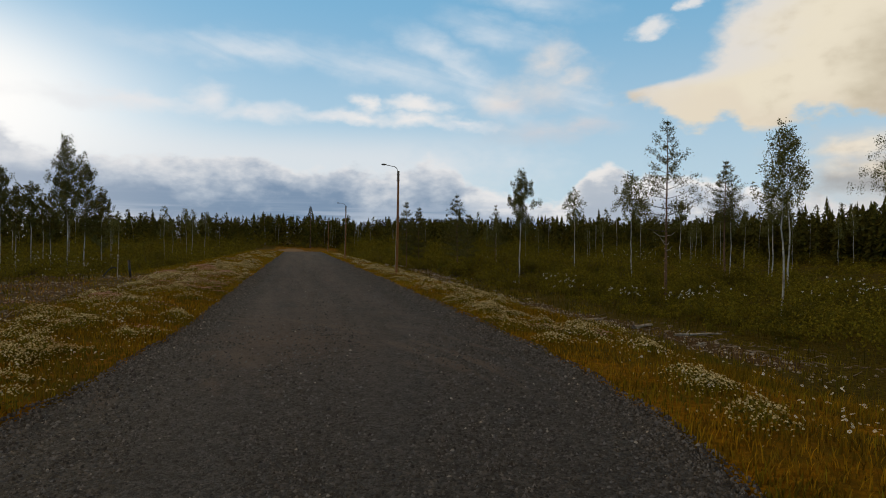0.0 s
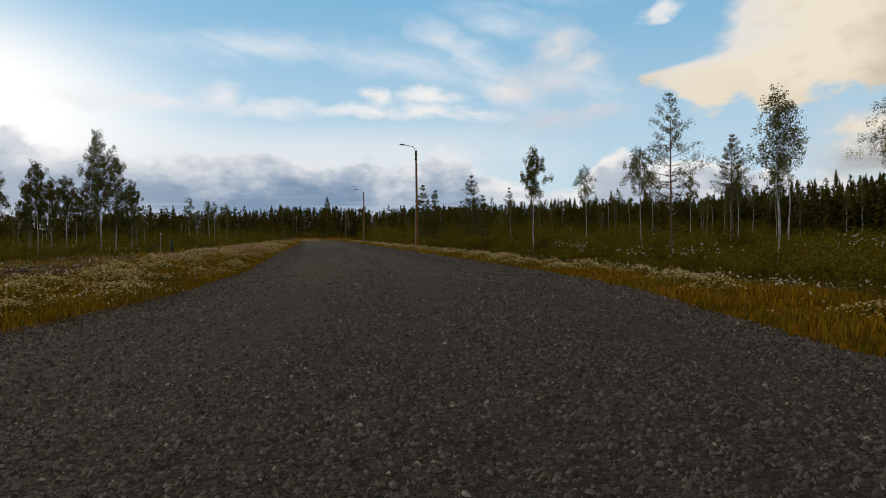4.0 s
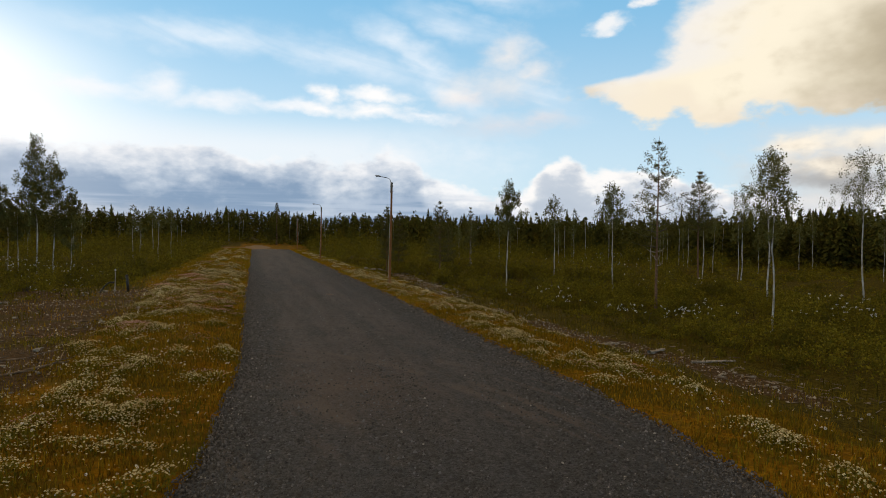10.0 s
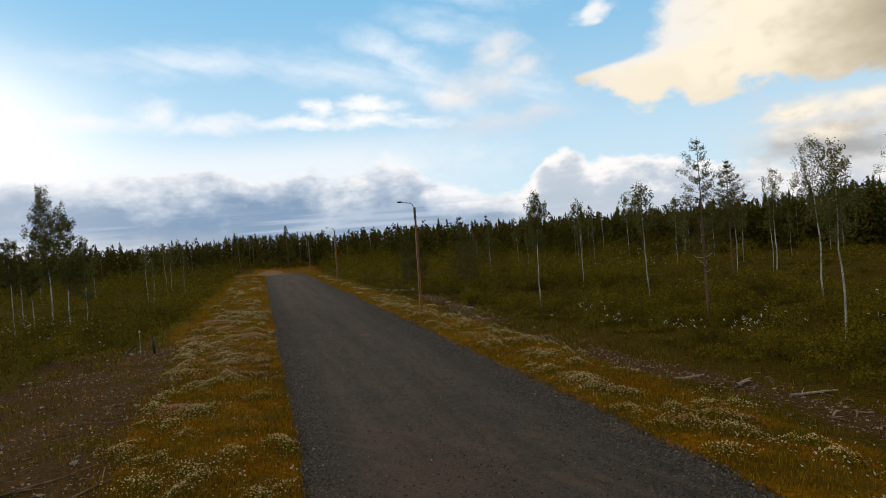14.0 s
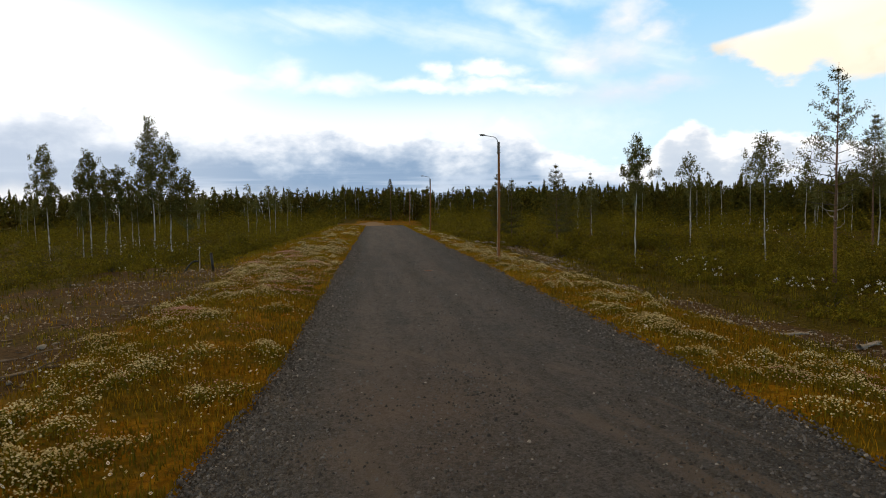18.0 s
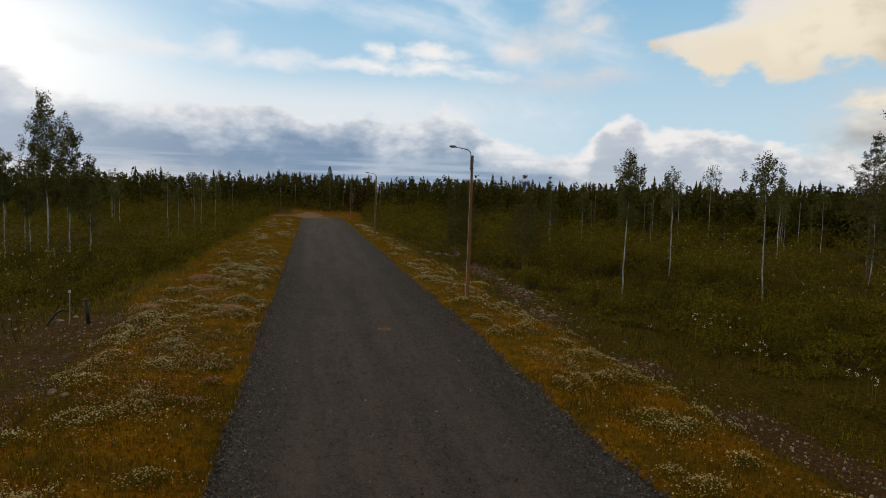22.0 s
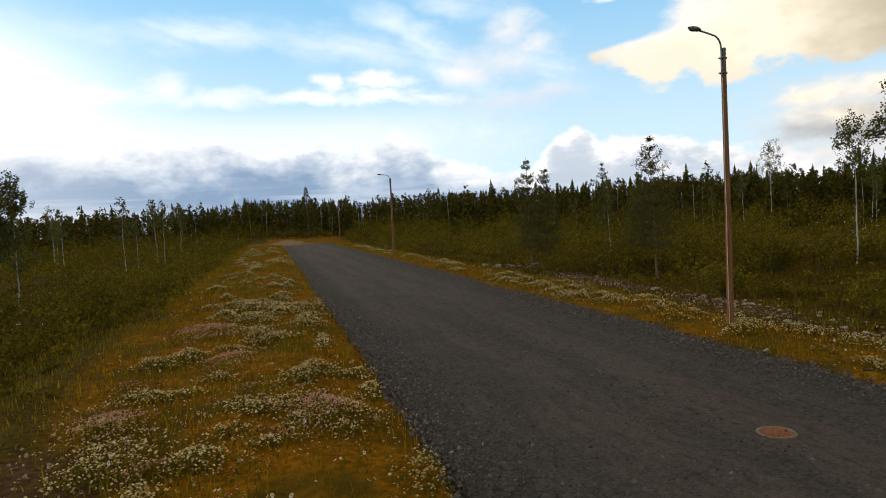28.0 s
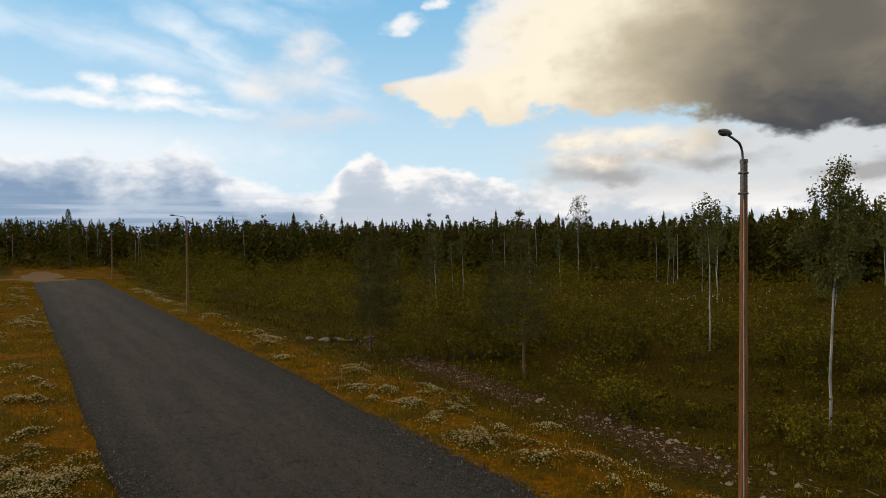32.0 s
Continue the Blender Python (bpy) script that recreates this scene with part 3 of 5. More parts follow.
def road_left(y):
    """The road comes in from the left behind the start, and runs straight from there on."""
    line = np.interp(y, [-45, -20, -8, -3, 0.35, 2.5, 4.2, 5.5, 7.5, 11], [-16, -9.5, -6.2, -4.7, -3.95, -3.4, -3.12, -2.9, -2.72, ROAD_L])
    return line + 0.16 * (vnoise(y * 0.45, y * 0, 3) - 0.5) + 0.10 * (vnoise(y * 1.7, y * 0, 4) - 0.5)


def road_right(y):
    line = np.interp(y, [-45, -20, -8, -2.4, 0, 2, 5, 8], [-8, -1.0, 2.0, 3.1, 3.5, 3.95, 4.38, ROAD_R])
    return line + 0.20 * (vnoise(y * 0.4, y * 0, 5) - 0.5) + 0.12 * (vnoise(y * 1.5, y * 0, 6) - 0.5)


def hill(x, y):
    """A low rise under the forest, all round."""
    r = np.hypot(x, y - 20)
    return np.maximum(2.6 * sstep(r, 178, 225), 2.0 * sstep(r, 100, 150) * sstep(x, 40, 75))


def height(x, y):
    """Height of the open ground at arrays x, y."""
    x, y = np.asarray(x, float), np.asarray(y, float)
    z = np.full(np.broadcast(x, y).shape, 0.02)
    # left bank, a little proud of the road, then falling to the cut-over land
    fall = 8.0 + 5.5 * sstep(y, 38, 28)
    left = road_left(y) - x
    z = z + 0.14 * sstep(left, 0.1, 1.6) * sstep(y, 0, 12)
    z = z - 1.35 * sstep(-x, fall, fall + 6.5)
    # right verge slopes gently down to a rubbly ditch
    z = z - 0.55 * sstep(x, ROAD_R + 0.4, 10.5) - 0.25 * sstep(x, 10, 17)
    z = z + 0.5 * sstep(x, 28, 60)
    off = np.maximum(road_left(y) - x, x - road_right(y))
    rough_ = sstep(off, 0.0, 1.2)
    z = z + rough_ * (0.10 * (vnoise(x * 0.8, y * 0.8, 1) - 0.5) + 0.07 * (vnoise(x * 2.3, y * 2.3, 2) - 0.5))
    z = z + sstep(off, 6, 20) * 0.7 * (vnoise(x * 0.13, y * 0.13, 9) - 0.5)
    z = z + 0.9 * sstep(y, 128, 170) + hill(x, y)
    # bed under the road
    inside = sstep(off, 0.03, -0.10) * sstep(y, ROAD_END + 1.0, ROAD_END - 0.5)
    return z * (1 - inside) + (-0.22) * inside


def ditch(y):
    """Middle of the rubbly strip on the right."""
    return np.interp(y, [5, 10, 16, 20, 24, 30, 36, 42, 48, 60], [10.4, 10.0, 9.6, 9.0, 9.2, 8.7, 9.1, 10.2, 10.3, 11.5])


def soil_mask(x, y):
    """Bare earth: beside the left verge, and the rubbly strip on the right."""
    a = sstep(-x, 5.7, 6.6) * sstep(-x, 14.5, 11.5) * sstep(y, 7, 11) * sstep(y, 34.5, 31) * (0.55 + 0.45 * sstep(vnoise(x * 0.5, y * 0.5, 14), 0.3, 0.5))
    b = sstep(np.abs(x - ditch(y)), 1.6, 0.5) * sstep(y, 5, 9) * sstep(y, 66, 58) * (0.12 + 0.68 * sstep(vnoise(x * 0.35, y * 0.35, 13), 0.35, 0.6))
    return np.maximum(a, b)


def dry_mask(x, y):
    """Golden verge on both sides."""
    l = sstep(road_left(y) - x, -0.4, 0.1) * sstep(-x, 7.6 + 1.6 * (vnoise(y * 0.3, y * 0, 11) - 0.5) + 1.6 * sstep(y, 30, 38), 5.6 + 1.4 * sstep(y, 30, 38))
    r = sstep(x - road_right(y), -0.4, 0.2) * sstep(x, 9.2 + 1.6 * (vnoise(y * 0.3, y * 0, 12) - 0.5) - 1.6 * sstep(y, 40, 90), 7.2 - 1.4 * sstep(y, 40, 90))
    far = sstep(y, 124, 127) * sstep(y, 160, 152) * sstep(x, 12, 9) * sstep(x, -6, -3.5)
    return np.maximum(np.maximum(l, r) * sstep(y, 150, 126), far)


def sand_mask(x, y):
    """Pale turning place past the end of the road, with a track that leaves to the left."""
    a = sstep(np.hypot((x + 1.2) / 2.6, (y - 136) / 10.0) + 0.3 * (vnoise(x * 0.6, y * 0.4, 15) - 0.5), 1.05, 0.8)
    a = np.maximum(a, sstep(np.abs(y - 126.2 - 0.6 * (vnoise(x * 0.5, x * 0, 16) - 0.5)), 1.9, 1.3) * sstep(np.abs(x + 0.8), 3.6, 2.4))
    b = sstep(np.abs(y - 130 - 0.10 * (x + 4) ** 2 * 0.2), 1.8, 1.0) * sstep(x, 0, -2) * sstep(x, -9, -6)
    return np.maximum(a, b)


def build_ground():
    xs = np.concatenate([[-2500, -1200, -600, -350, -220, -150], np.arange(-110, -14, 3.0), np.arange(-14, 15, 0.3), np.arange(15, 110, 3.0), [150, 220, 350, 600, 1200, 2500]])
    ys = np.concatenate([[-2500, -900, -300, -120, -60, -35], np.arange(-20, 70, 0.4), np.arange(70, 140, 0.9), np.arange(140, 220, 4.0), [260, 350, 600, 1200, 2500]])
    X, Y = np.meshgrid(xs, ys)
    Z = height(X, Y)
    v = np.stack([X, Y, Z], -1).reshape(-1, 3)
    nx, ny = len(xs), len(ys)
    i, j = np.meshgrid(np.arange(ny - 1), np.arange(nx - 1), indexing="ij")
    f = np.stack([i * nx + j, i * nx + j + 1, (i + 1) * nx + j + 1, (i + 1) * nx + j], -1).reshape(-1, 4)
    me = mesh_np("ground", v, f, M_GROUND, True)
    col = np.ones((len(v), 4), np.float32)
    col[:, 0], col[:, 1], col[:, 2] = soil_mask(v[:, 0], v[:, 1]), dry_mask(v[:, 0], v[:, 1]), sand_mask(v[:, 0], v[:, 1])
    at = me.color_attributes.new("zone", "FLOAT_COLOR", "POINT")
    at.data.foreach_set("color", col.ravel())
    tagged(new("ground", me), "uneven heath with golden verges, bare soil and green growth", "ground", kind="structure")


def road_z(x, y):
    """Crown, two shallow wheel tracks and small unevenness of the gravel."""
    u = np.clip((x - 1.1) / 3.5, -1, 1)
    z = 0.05 - 0.05 * u * u
    z = z - 0.02 * np.exp(-((x - 0.2) / 0.35) ** 2) - 0.02 * np.exp(-((x - 2.1) / 0.35) ** 2)
    return z + 0.02 * (vnoise(x * 1.1, y * 0.5, 21) - 0.5) + 0.012 * (vnoise(x * 4, y * 3, 22) - 0.5)


def build_road():
    ys = np.concatenate([np.arange(-45, -12, 1.0), np.arange(-12, 60, 0.25), np.arange(60, ROAD_END + 0.1, 0.6)])
    n = 40
    L, R = road_left(ys), road_right(ys)
    fr = np.linspace(0, 1, n)
    X = L[:, None] + (R - L)[:, None] * fr[None]
    Y = np.repeat(ys[:, None], n, 1)
    Y[-1] += 0.5 * (vnoise(X[-1] * 0.8, X[-1] * 0, 8) - 0.5)
    Z = road_z(X, Y)
    Z[:, 0] -= 0.05
    Z[:, -1] -= 0.05
    # side skirts down into the verge, and an end face
    X = np.concatenate([X[:, :1] - 0.10, X, X[:, -1:] + 0.10], 1)
    Y = np.concatenate([Y[:, :1], Y, Y[:, -1:]], 1)
    Z = np.concatenate([Z[:, :1] - 0.12, Z, Z[:, -1:] - 0.12], 1)
    X, Y, Z = np.concatenate([X, X[-1:]]), np.concatenate([Y, Y[-1:] + 0.25]), np.concatenate([Z, Z[-1:] - 0.25])
    ny, nx = X.shape
    i, j = np.meshgrid(np.arange(ny - 1), np.arange(nx - 1), indexing="ij")
    f = np.stack([i * nx + j, i * nx + j + 1, (i + 1) * nx + j + 1, (i + 1) * nx + j], -1).reshape(-1, 4)
    ob = new("road", mesh_np("road", np.stack([X, Y, Z], -1).reshape(-1, 3), f, M_ROAD, True))
    return tagged(ob, "dark grey gravel road with brown worn tracks", "road", kind="structure")


build_ground()
road = build_road()

# ---- loose gravel on the road ----
RING = np.array([(1, 0.1, 0), (0.2, 1, 0), (-0.9, 0.5, 0), (-0.7, -0.8, 0), (0.5, -0.9, 0), (0.3, 0.1, 1), (-0.35, 0.0, 0.85)], float)
RINGF = np.array([(0, 1, 5), (1, 6, 5), (1, 2, 6), (2, 3, 6), (3, 4, 5), (3, 5, 6), (4, 0, 5)])


def pebbles(xy, z, size, rnd, flat=1.1):
    """Angular half-buried stones as one vertex and face array."""
    n = len(xy)
    v = RING[None] * rnd.uniform(0.65, 1.2, (n, 7, 1)) + rnd.normal(0, 0.13, (n, 7, 3))
    a = rnd.uniform(0, 2 * np.pi, n)
    c, s = np.cos(a)[:, None], np.sin(a)[:, None]
    x, y = v[:, :, 0] * 1.15, v[:, :, 1] * 0.85
    v = np.stack([c * x - s * y, s * x + c * y, v[:, :, 2] * flat], -1) * (size[:, None, None] * 0.5)
    v[:, :, 0] += xy[:, :1]
    v[:, :, 1] += xy[:, 1:]
    v[:, :, 2] += (z - 0.004)[:, None]
    f = RINGF[None] + (np.arange(n) * 7)[:, None, None]
    return v.reshape(-1, 3), f.reshape(-1, 3)


def loose_stone(x, y):
    """How thick the loose stone lies: thin in the worn bands, which follow the road's bend."""
    xs = x + 0.0098 * np.maximum(0, 11 - y) ** 2
    worn = np.maximum(np.exp(-((xs + 0.3) / 0.75) ** 2), 0.85 * np.exp(-((xs - 2.1) / 0.6) ** 2))
    worn = worn * sstep(y, -2, 4)
    thick = 0.10 + 1.0 * sstep(vnoise(xs * 1.3, y * 0.16, 31) - 0.55 * worn, 0.05, 0.5)
    return np.clip(thick + 0.75 * sstep(y, -1.5, -4.5) * (1 - 0.5 * worn), 0, 1)


def build_gravel():
    out = []
    for n, y0, y1, s0, s1, shoulder in ((52000, -5.1, -1.2, 0.015, 0.041, 0.10), (24000, -1.2, 3.6, 0.020, 0.050, 0.28), (15000, 3.6, 12.0, 0.024, 0.060, 0.45), (24000, 12.0, 46.0, 0.028, 0.068, 0.72), (4500, 46.0, 80.0, 0.035, 0.055, 1.0)):
        y = rng.uniform(y0, y1, n)
        L, R = road_left(y), road_right(y)
        edge = rng.random(n) < shoulder
        u = rng.random(n)
        w = np.abs(rng.normal(0, 0.42, n))
        x = np.where(edge, np.where(u < 0.5, L + w - 0.08, R - w * 1.5 + 0.10), L + (R - L) * rng.random(n))
        keep = edge | (rng.random(n) < loose_stone(x, y))
        x, y = x[keep], y[keep]
        s = s0 + (s1 - s0) * rng.random(len(x)) ** 2
        z = np.where((x > road_left(y)) & (x < road_right(y)), road_z(x, y), height(x, y))
        out.append(pebbles(np.stack([x, y], 1), z, s, rng))
    v, f = merged(out)
    ob = part_np("loose_gravel", v, f, M_STONE, None)
    tagged(ob, "loose crushed grey stone scattered over the road", "gravel", kind="stuff")


def pebble_material():
    mat, N, b, geo = material("loose_gravel_stone", 0.8, 0.25)
    r = geo.outputs["Random Per Island"]
    n = N.noise(geo.outputs["Position"], 120.0, 3.0)
    col = N.mix(N.m("POWER", r, 1.6), (0.019, 0.0195, 0.0215), (0.162, 0.165, 0.178))
    col = N.mix(N.step(r, 0.988, 0.996), col, (0.34, 0.33, 0.31))
    N.put(b.inputs["Base Color"], N.mix(N.m("MULTIPLY", n, 0.35), col, (0.046, 0.046, 0.048)))
    return mat


M_STONE = pebble_material()
build_gravel()


# ---- street lamps ----
def build_lamp():
    """A wooden pole with a bent steel bracket and a small lantern; its foot at the origin, the arm towards -x."""
    top = 6.36
    lamp = thing("street_lamp", Matrix(), "wooden pole street lamp with curved steel arm over the verge", "street lamp", "lamps along the road")
    zs = np.linspace(-0.25, top, 16)
    pts = np.stack([0.02 * np.sin(zs * 0.7), 0.015 * np.sin(zs * 0.5 + 1), zs], 1)
    v, f = tube_np(pts, np.linspace(0.080, 0.057, 16), 14)
    pole = part_np("pole", v, f, M_POLE, lamp, "weathered brown wooden pole", True)
    bm = bmesh.new()
    bmesh.ops.create_cone(bm, cap_ends=True, segments=14, radius1=0.069, radius2=0.060, depth=0.05, matrix=Matrix.Translation((pts[-1][0], pts[-1][1], top + 0.02)))
    part("pole_cap", bm, M_POLE, lamp, "cut pole end", False)
    # bracket: up along the pole, then a quarter bend and a rising reach
    a = [(-0.098, -0.02, top - 0.62), (-0.098, -0.02, top - 0.1), (-0.10, -0.02, top + 0.05)]
    for k in range(1, 9):
        q = k / 8 * radians(78)
        a.append((-0.10 - 0.28 * (1 - math.cos(q)), -0.02, top + 0.04 + 0.26 * math.sin(q)))
    a += [(-0.55, -0.02, top + 0.325), (-0.86, -0.02, top + 0.355)]
    v, f = tube_np(a, [0.020] * len(a), 10)
    part_np("arm", v, f, M_STEEL, lamp, "bent steel arm", True)
    for z in (top - 0.52, top - 0.18):
        bm = bmesh.new()
        bmesh.ops.create_cone(bm, cap_ends=True, segments=16, radius1=0.080, radius2=0.080, depth=0.03, matrix=Matrix.Translation((0.0, 0, z)))
        band = part("clamp_band", bm, M_STEEL, lamp, "steel clamp")
        bm = bmesh.new()
        bmesh.ops.create_cube(bm, size=1, matrix=Matrix.Translation((-0.10, -0.02, z)) @ Matrix.Diagonal((0.05, 0.14, 0.03, 1)))
        bmesh.ops.bevel(bm, geom=bm.edges[:], offset=0.006, segments=1, affect="EDGES")
        part("clamp_bolt_plate", bm, M_STEEL, band)
    # lantern: flattened drop, wide near its end
    n, s = 12, 14
    vs = []
    for i in range(n):
        u = i / (n - 1)
        r = 0.082 * math.sin(math.pi * min(1, 0.06 + 0.94 * u) ** 0.8) ** 0.75 + 0.012
        for j in range(s):
            w = 2 * math.pi * j / s
            vs.append((-0.82 - 0.38 * u, -0.02 + r * math.cos(w), top + 0.355 + 0.03 * u + r * (0.62 if math.sin(w) > 0 else 0.36) * math.sin(w)))
    fs = [(i * s + j, i * s + (j + 1) % s, (i + 1) * s + (j + 1) % s, (i + 1) * s + j) for i in range(n - 1) for j in range(s)]
    head = part_np("lantern", vs, fs, M_HEAD, lamp, "pale grey lamp housing", True)
    bm = bmesh.new()
    bmesh.ops.create_uvsphere(bm, u_segments=14, v_segments=8, radius=1, matrix=Matrix.Translation((-1.03, -0.02, top + 0.358)) @ Matrix.Diagonal((0.13, 0.068, 0.045, 1)))
    part("lens", bm, M_LENS, head, "dark clouded lens")
    # cable cover down the pole's road side
    zs = np.linspace(-0.15, top - 0.6, 12)
    v, f = tube_np(np.stack([-0.105 + 0.0026 * zs + 0.004 * np.sin(zs * 3), -0.03 + 0 * zs, zs], 1), [0.0075] * 12, 8)
    part_np("cable_cover", v, f, M_CABLE, lamp, "pale cable cover", True)
    return lamp


lamp = build_lamp()
LAMPS = [(6.0, 36.0, 0.0), (5.75, 77.1, 0.2), (5.5, 117.5, 0.1)]


def stand(x, y, dz=0.0):
    return float(height(x, y)) + dz


for k, (lx, ly, up) in enumerate(LAMPS):
    m = pose(lx, ly, stand(lx, ly) + 0.0, 0, 1.0, 15.5 - 2 * k)
    if k == 0:
        lamp.matrix_world = m
    else:
        copy_thing(lamp, m @ Matrix.Diagonal((0.9, 0.9, 0.9, 1)) if k == 2 else m)


# ---- manhole, stakes and small things by the road ----
def build_manhole(x, y):
    z = float(road_z(np.array(x), np.array(y)))
    t = thing("manhole_cover", pose(x, y, z) @ Matrix.Diagonal((0.66, 0.66, 0.66, 1)), "rusty round iron manhole cover sunk in the gravel", "manhole")
    prof = [(0.29, -0.02), (0.29, 0.012), (0.315, 0.016), (0.345, 0.014), (0.36, -0.02)]
    s = 28
    v = [(r * math.cos(2 * math.pi * j / s), r * math.sin(2 * math.pi * j / s), h) for r, h in prof for j in range(s)]
    f = [(i * s + j, (i + 1) * s + j, (i + 1) * s + (j + 1) % s, i * s + (j + 1) % s) for i in range(len(prof) - 1) for j in range(s)]
    part_np("rim", v, f, M_RIM, t, "worn iron rim")
    bm = bmesh.new()
    bmesh.ops.create_cone(bm, cap_ends=True, segments=28, radius1=0.285, radius2=0.278, depth=0.024, matrix=Matrix.Translation((0, 0, -0.002)))
    plate = part("cover_plate", bm, M_IRON, t, "rusty cover plate", False)
    for i in range(-2, 3):
        for j in range(-2, 3):
            if i * i + j * j < 7:
                bm = bmesh.new()
                bmesh.ops.create_cube(bm, size=1, matrix=Matrix.Translation((i * 0.095, j * 0.095, 0.012)) @ Matrix.Rotation(radians(45 + 90 * ((i + j) % 2)), 4, "Z") @ Matrix.Diagonal((0.07, 0.022, 0.012, 1)))
                part("tread_bar", bm, M_IRON, plate, "", False)


build_manhole(1.6, 29.7)


def build_stakes(x, y):
    z = stand(x, y)
    t = thing("cable_marker_post", pose(x, y, z, 3, -4, 0), "short black plastic post standing in bare soil", "post")
    bm = bmesh.new()
    bmesh.ops.create_cone(bm, cap_ends=True, segments=12, radius1=0.062, radius2=0.058, depth=0.95, matrix=Matrix.Translation((0, 0, 0.34)))
    post = part("post_tube", bm, M_BLACK, t)
    bm = bmesh.new()
    bmesh.ops.create_cone(bm, cap_ends=True, segments=12, radius1=0.066, radius2=0.05, depth=0.05, matrix=Matrix.Translation((0, 0, 0.82)))
    part("post_cap", bm, M_BLACK, t, "dark end cap")
    t = thing("wooden_stake", pose(x - 0.62, y + 0.1, stand(x - 0.62, y + 0.1), -2, 2, 20), "thin pale wooden stake driven into the soil", "stake")
    v, f = tube_np([(0, 0, -0.2), (0.005, 0, 0.5), (0, 0.01, 1.12)], [0.024, 0.023, 0.020], 6)
    part_np("stake_shaft", v, f, M_DEADWOOD, t)
    bm = bmesh.new()
    bmesh.ops.create_cube(bm, size=1, matrix=Matrix.Translation((0, 0.01, 1.10)) @ Matrix.Diagonal((0.075, 0.05, 0.09, 1)))
    bmesh.ops.bevel(bm, geom=bm.edges[:], offset=0.01, segments=1, affect="EDGES")
    part("stake_head", bm, M_CABLE, t, "pale painted head")
    t = thing("cable_pipe", pose(x - 1.0, y - 0.05, stand(x - 1.0, y - 0.05), 0, 0, 10), "black plastic pipe end bent out of the soil", "pipe")
    q = np.linspace(0, 1, 14)
    v, f = tube_np(np.stack([-0.30 + 0.62 * q, 0 * q, -0.12 + 0.62 * np.sin(q * 1.75)], 1), [0.034] * 14, 10)
    part_np("pipe_bend", v, f, M_BLACK, t, "", True)
    v, f = tube_np([(0.315, 0, 0.489), (0.37, 0, 0.475)], [0.042, 0.042], 10)
    part_np("pipe_collar", v, f, M_BLACK, t, "", True)


build_stakes(-8.0, 30.9)


def rock_mesh(seed, flat=0.6, mat=None):
    rnd = np.random.default_rng(seed)
    bm = bmesh.new()
    bmesh.ops.create_icosphere(bm, subdivisions=2, radius=0.5)
    cuts = rnd.normal(size=(7, 3))
    cuts /= np.linalg.norm(cuts, axis=1, keepdims=True)
    offs = rnd.uniform(0.20, 0.38, 7)
    for q in bm.verts:
        p = np.array(q.co)
        for c, o in zip(cuts, offs):
            d = p @ c - o
            if d > 0:
                p = p - c * d * 0.9
        p = p * (1 + 0.08 * (rnd.random() - 0.5))
        q.co = Vector((p[0] * 1.2, p[1] * 0.9, p[2] * flat))
    me = bpy.data.meshes.new("stone")
    bm.to_mesh(me)
    bm.free()
    me.materials.append(mat or M_ROCK)
    return me


ROCKS = [rock_mesh(k, 0.36 + 0.06 * k) for k in range(6)]


def stone(x, y, s, name="stone", label="pale angular stone lying in the verge", group="stones along the ditch", sink=0.12, turn=None):
    ob = new(name, ROCKS[int(rng.integers(6))])
    ob.matrix_world = pose(x, y, stand(x, y) + s * sink, rng.uniform(-15, 15), rng.uniform(-15, 15), rng.uniform(0, 360) if turn is None else turn) @ Matrix.Diagonal((s, s, s, 1))
    return tagged(ob, label, "stone", group)


def ditch_x(y):
    return float(ditch(y))


for k in range(95):
    y = 6 + 54 * rng.random()
    stone(ditch_x(y) + rng.normal(0, 0.75), y, 0.05 + 0.16 * rng.random() ** 3)
for k in range(105):     # denser rubble by the first lamp
    y = rng.uniform(33, 44)
    stone(ditch_x(y) + 0.6 + rng.normal(0, 0.6), y, 0.05 + 0.20 * rng.random() ** 2.2, sink=0.02, label="pale broken stone in a patch of rubble", group="rubble by the lamp")
for k in range(80):
    x, y = rng.uniform(-12.0, -6.0), rng.uniform(8, 33)
    stone(x, y, 0.05 + 0.24 * rng.random() ** 2.2, label="small pale stone on bare soil", group="stones on the bare soil")
for dx, dy, s in ((0, 0, 0.95), (0.9, 0.5, 0.75), (-0.8, 0.3, 0.6), (0.4, -0.6, 0.55), (1.6, -0.2, 0.6), (-1.5, 0.7, 0.5)):
    stone(10.6 + dx, 62.5 + dy, s, "boulder", "weathered grey boulder in a heap among shrubs", "boulder heap", 0.08)
for x, y, s in ((-1.2, 25.8, 0.07), (-5.6, 95.0, 0.5), (4.45, 23.9, 0.12), (5.9, 28.2, 0.16), (4.7, 33.4, 0.13)):
    z = max(stand(x, y), float(road_z(np.array(x), np.array(y))) if ROAD_L < x < ROAD_R else -9)
    ob = new("stone", ROCKS[2])
    ob.matrix_world = pose(x, y, z + s * 0.15, 5, 8, 40 * x) @ Matrix.Diagonal((s, s, s, 1))
    tagged(ob, "small whitish stone lying by itself", "stone", "lone stones")


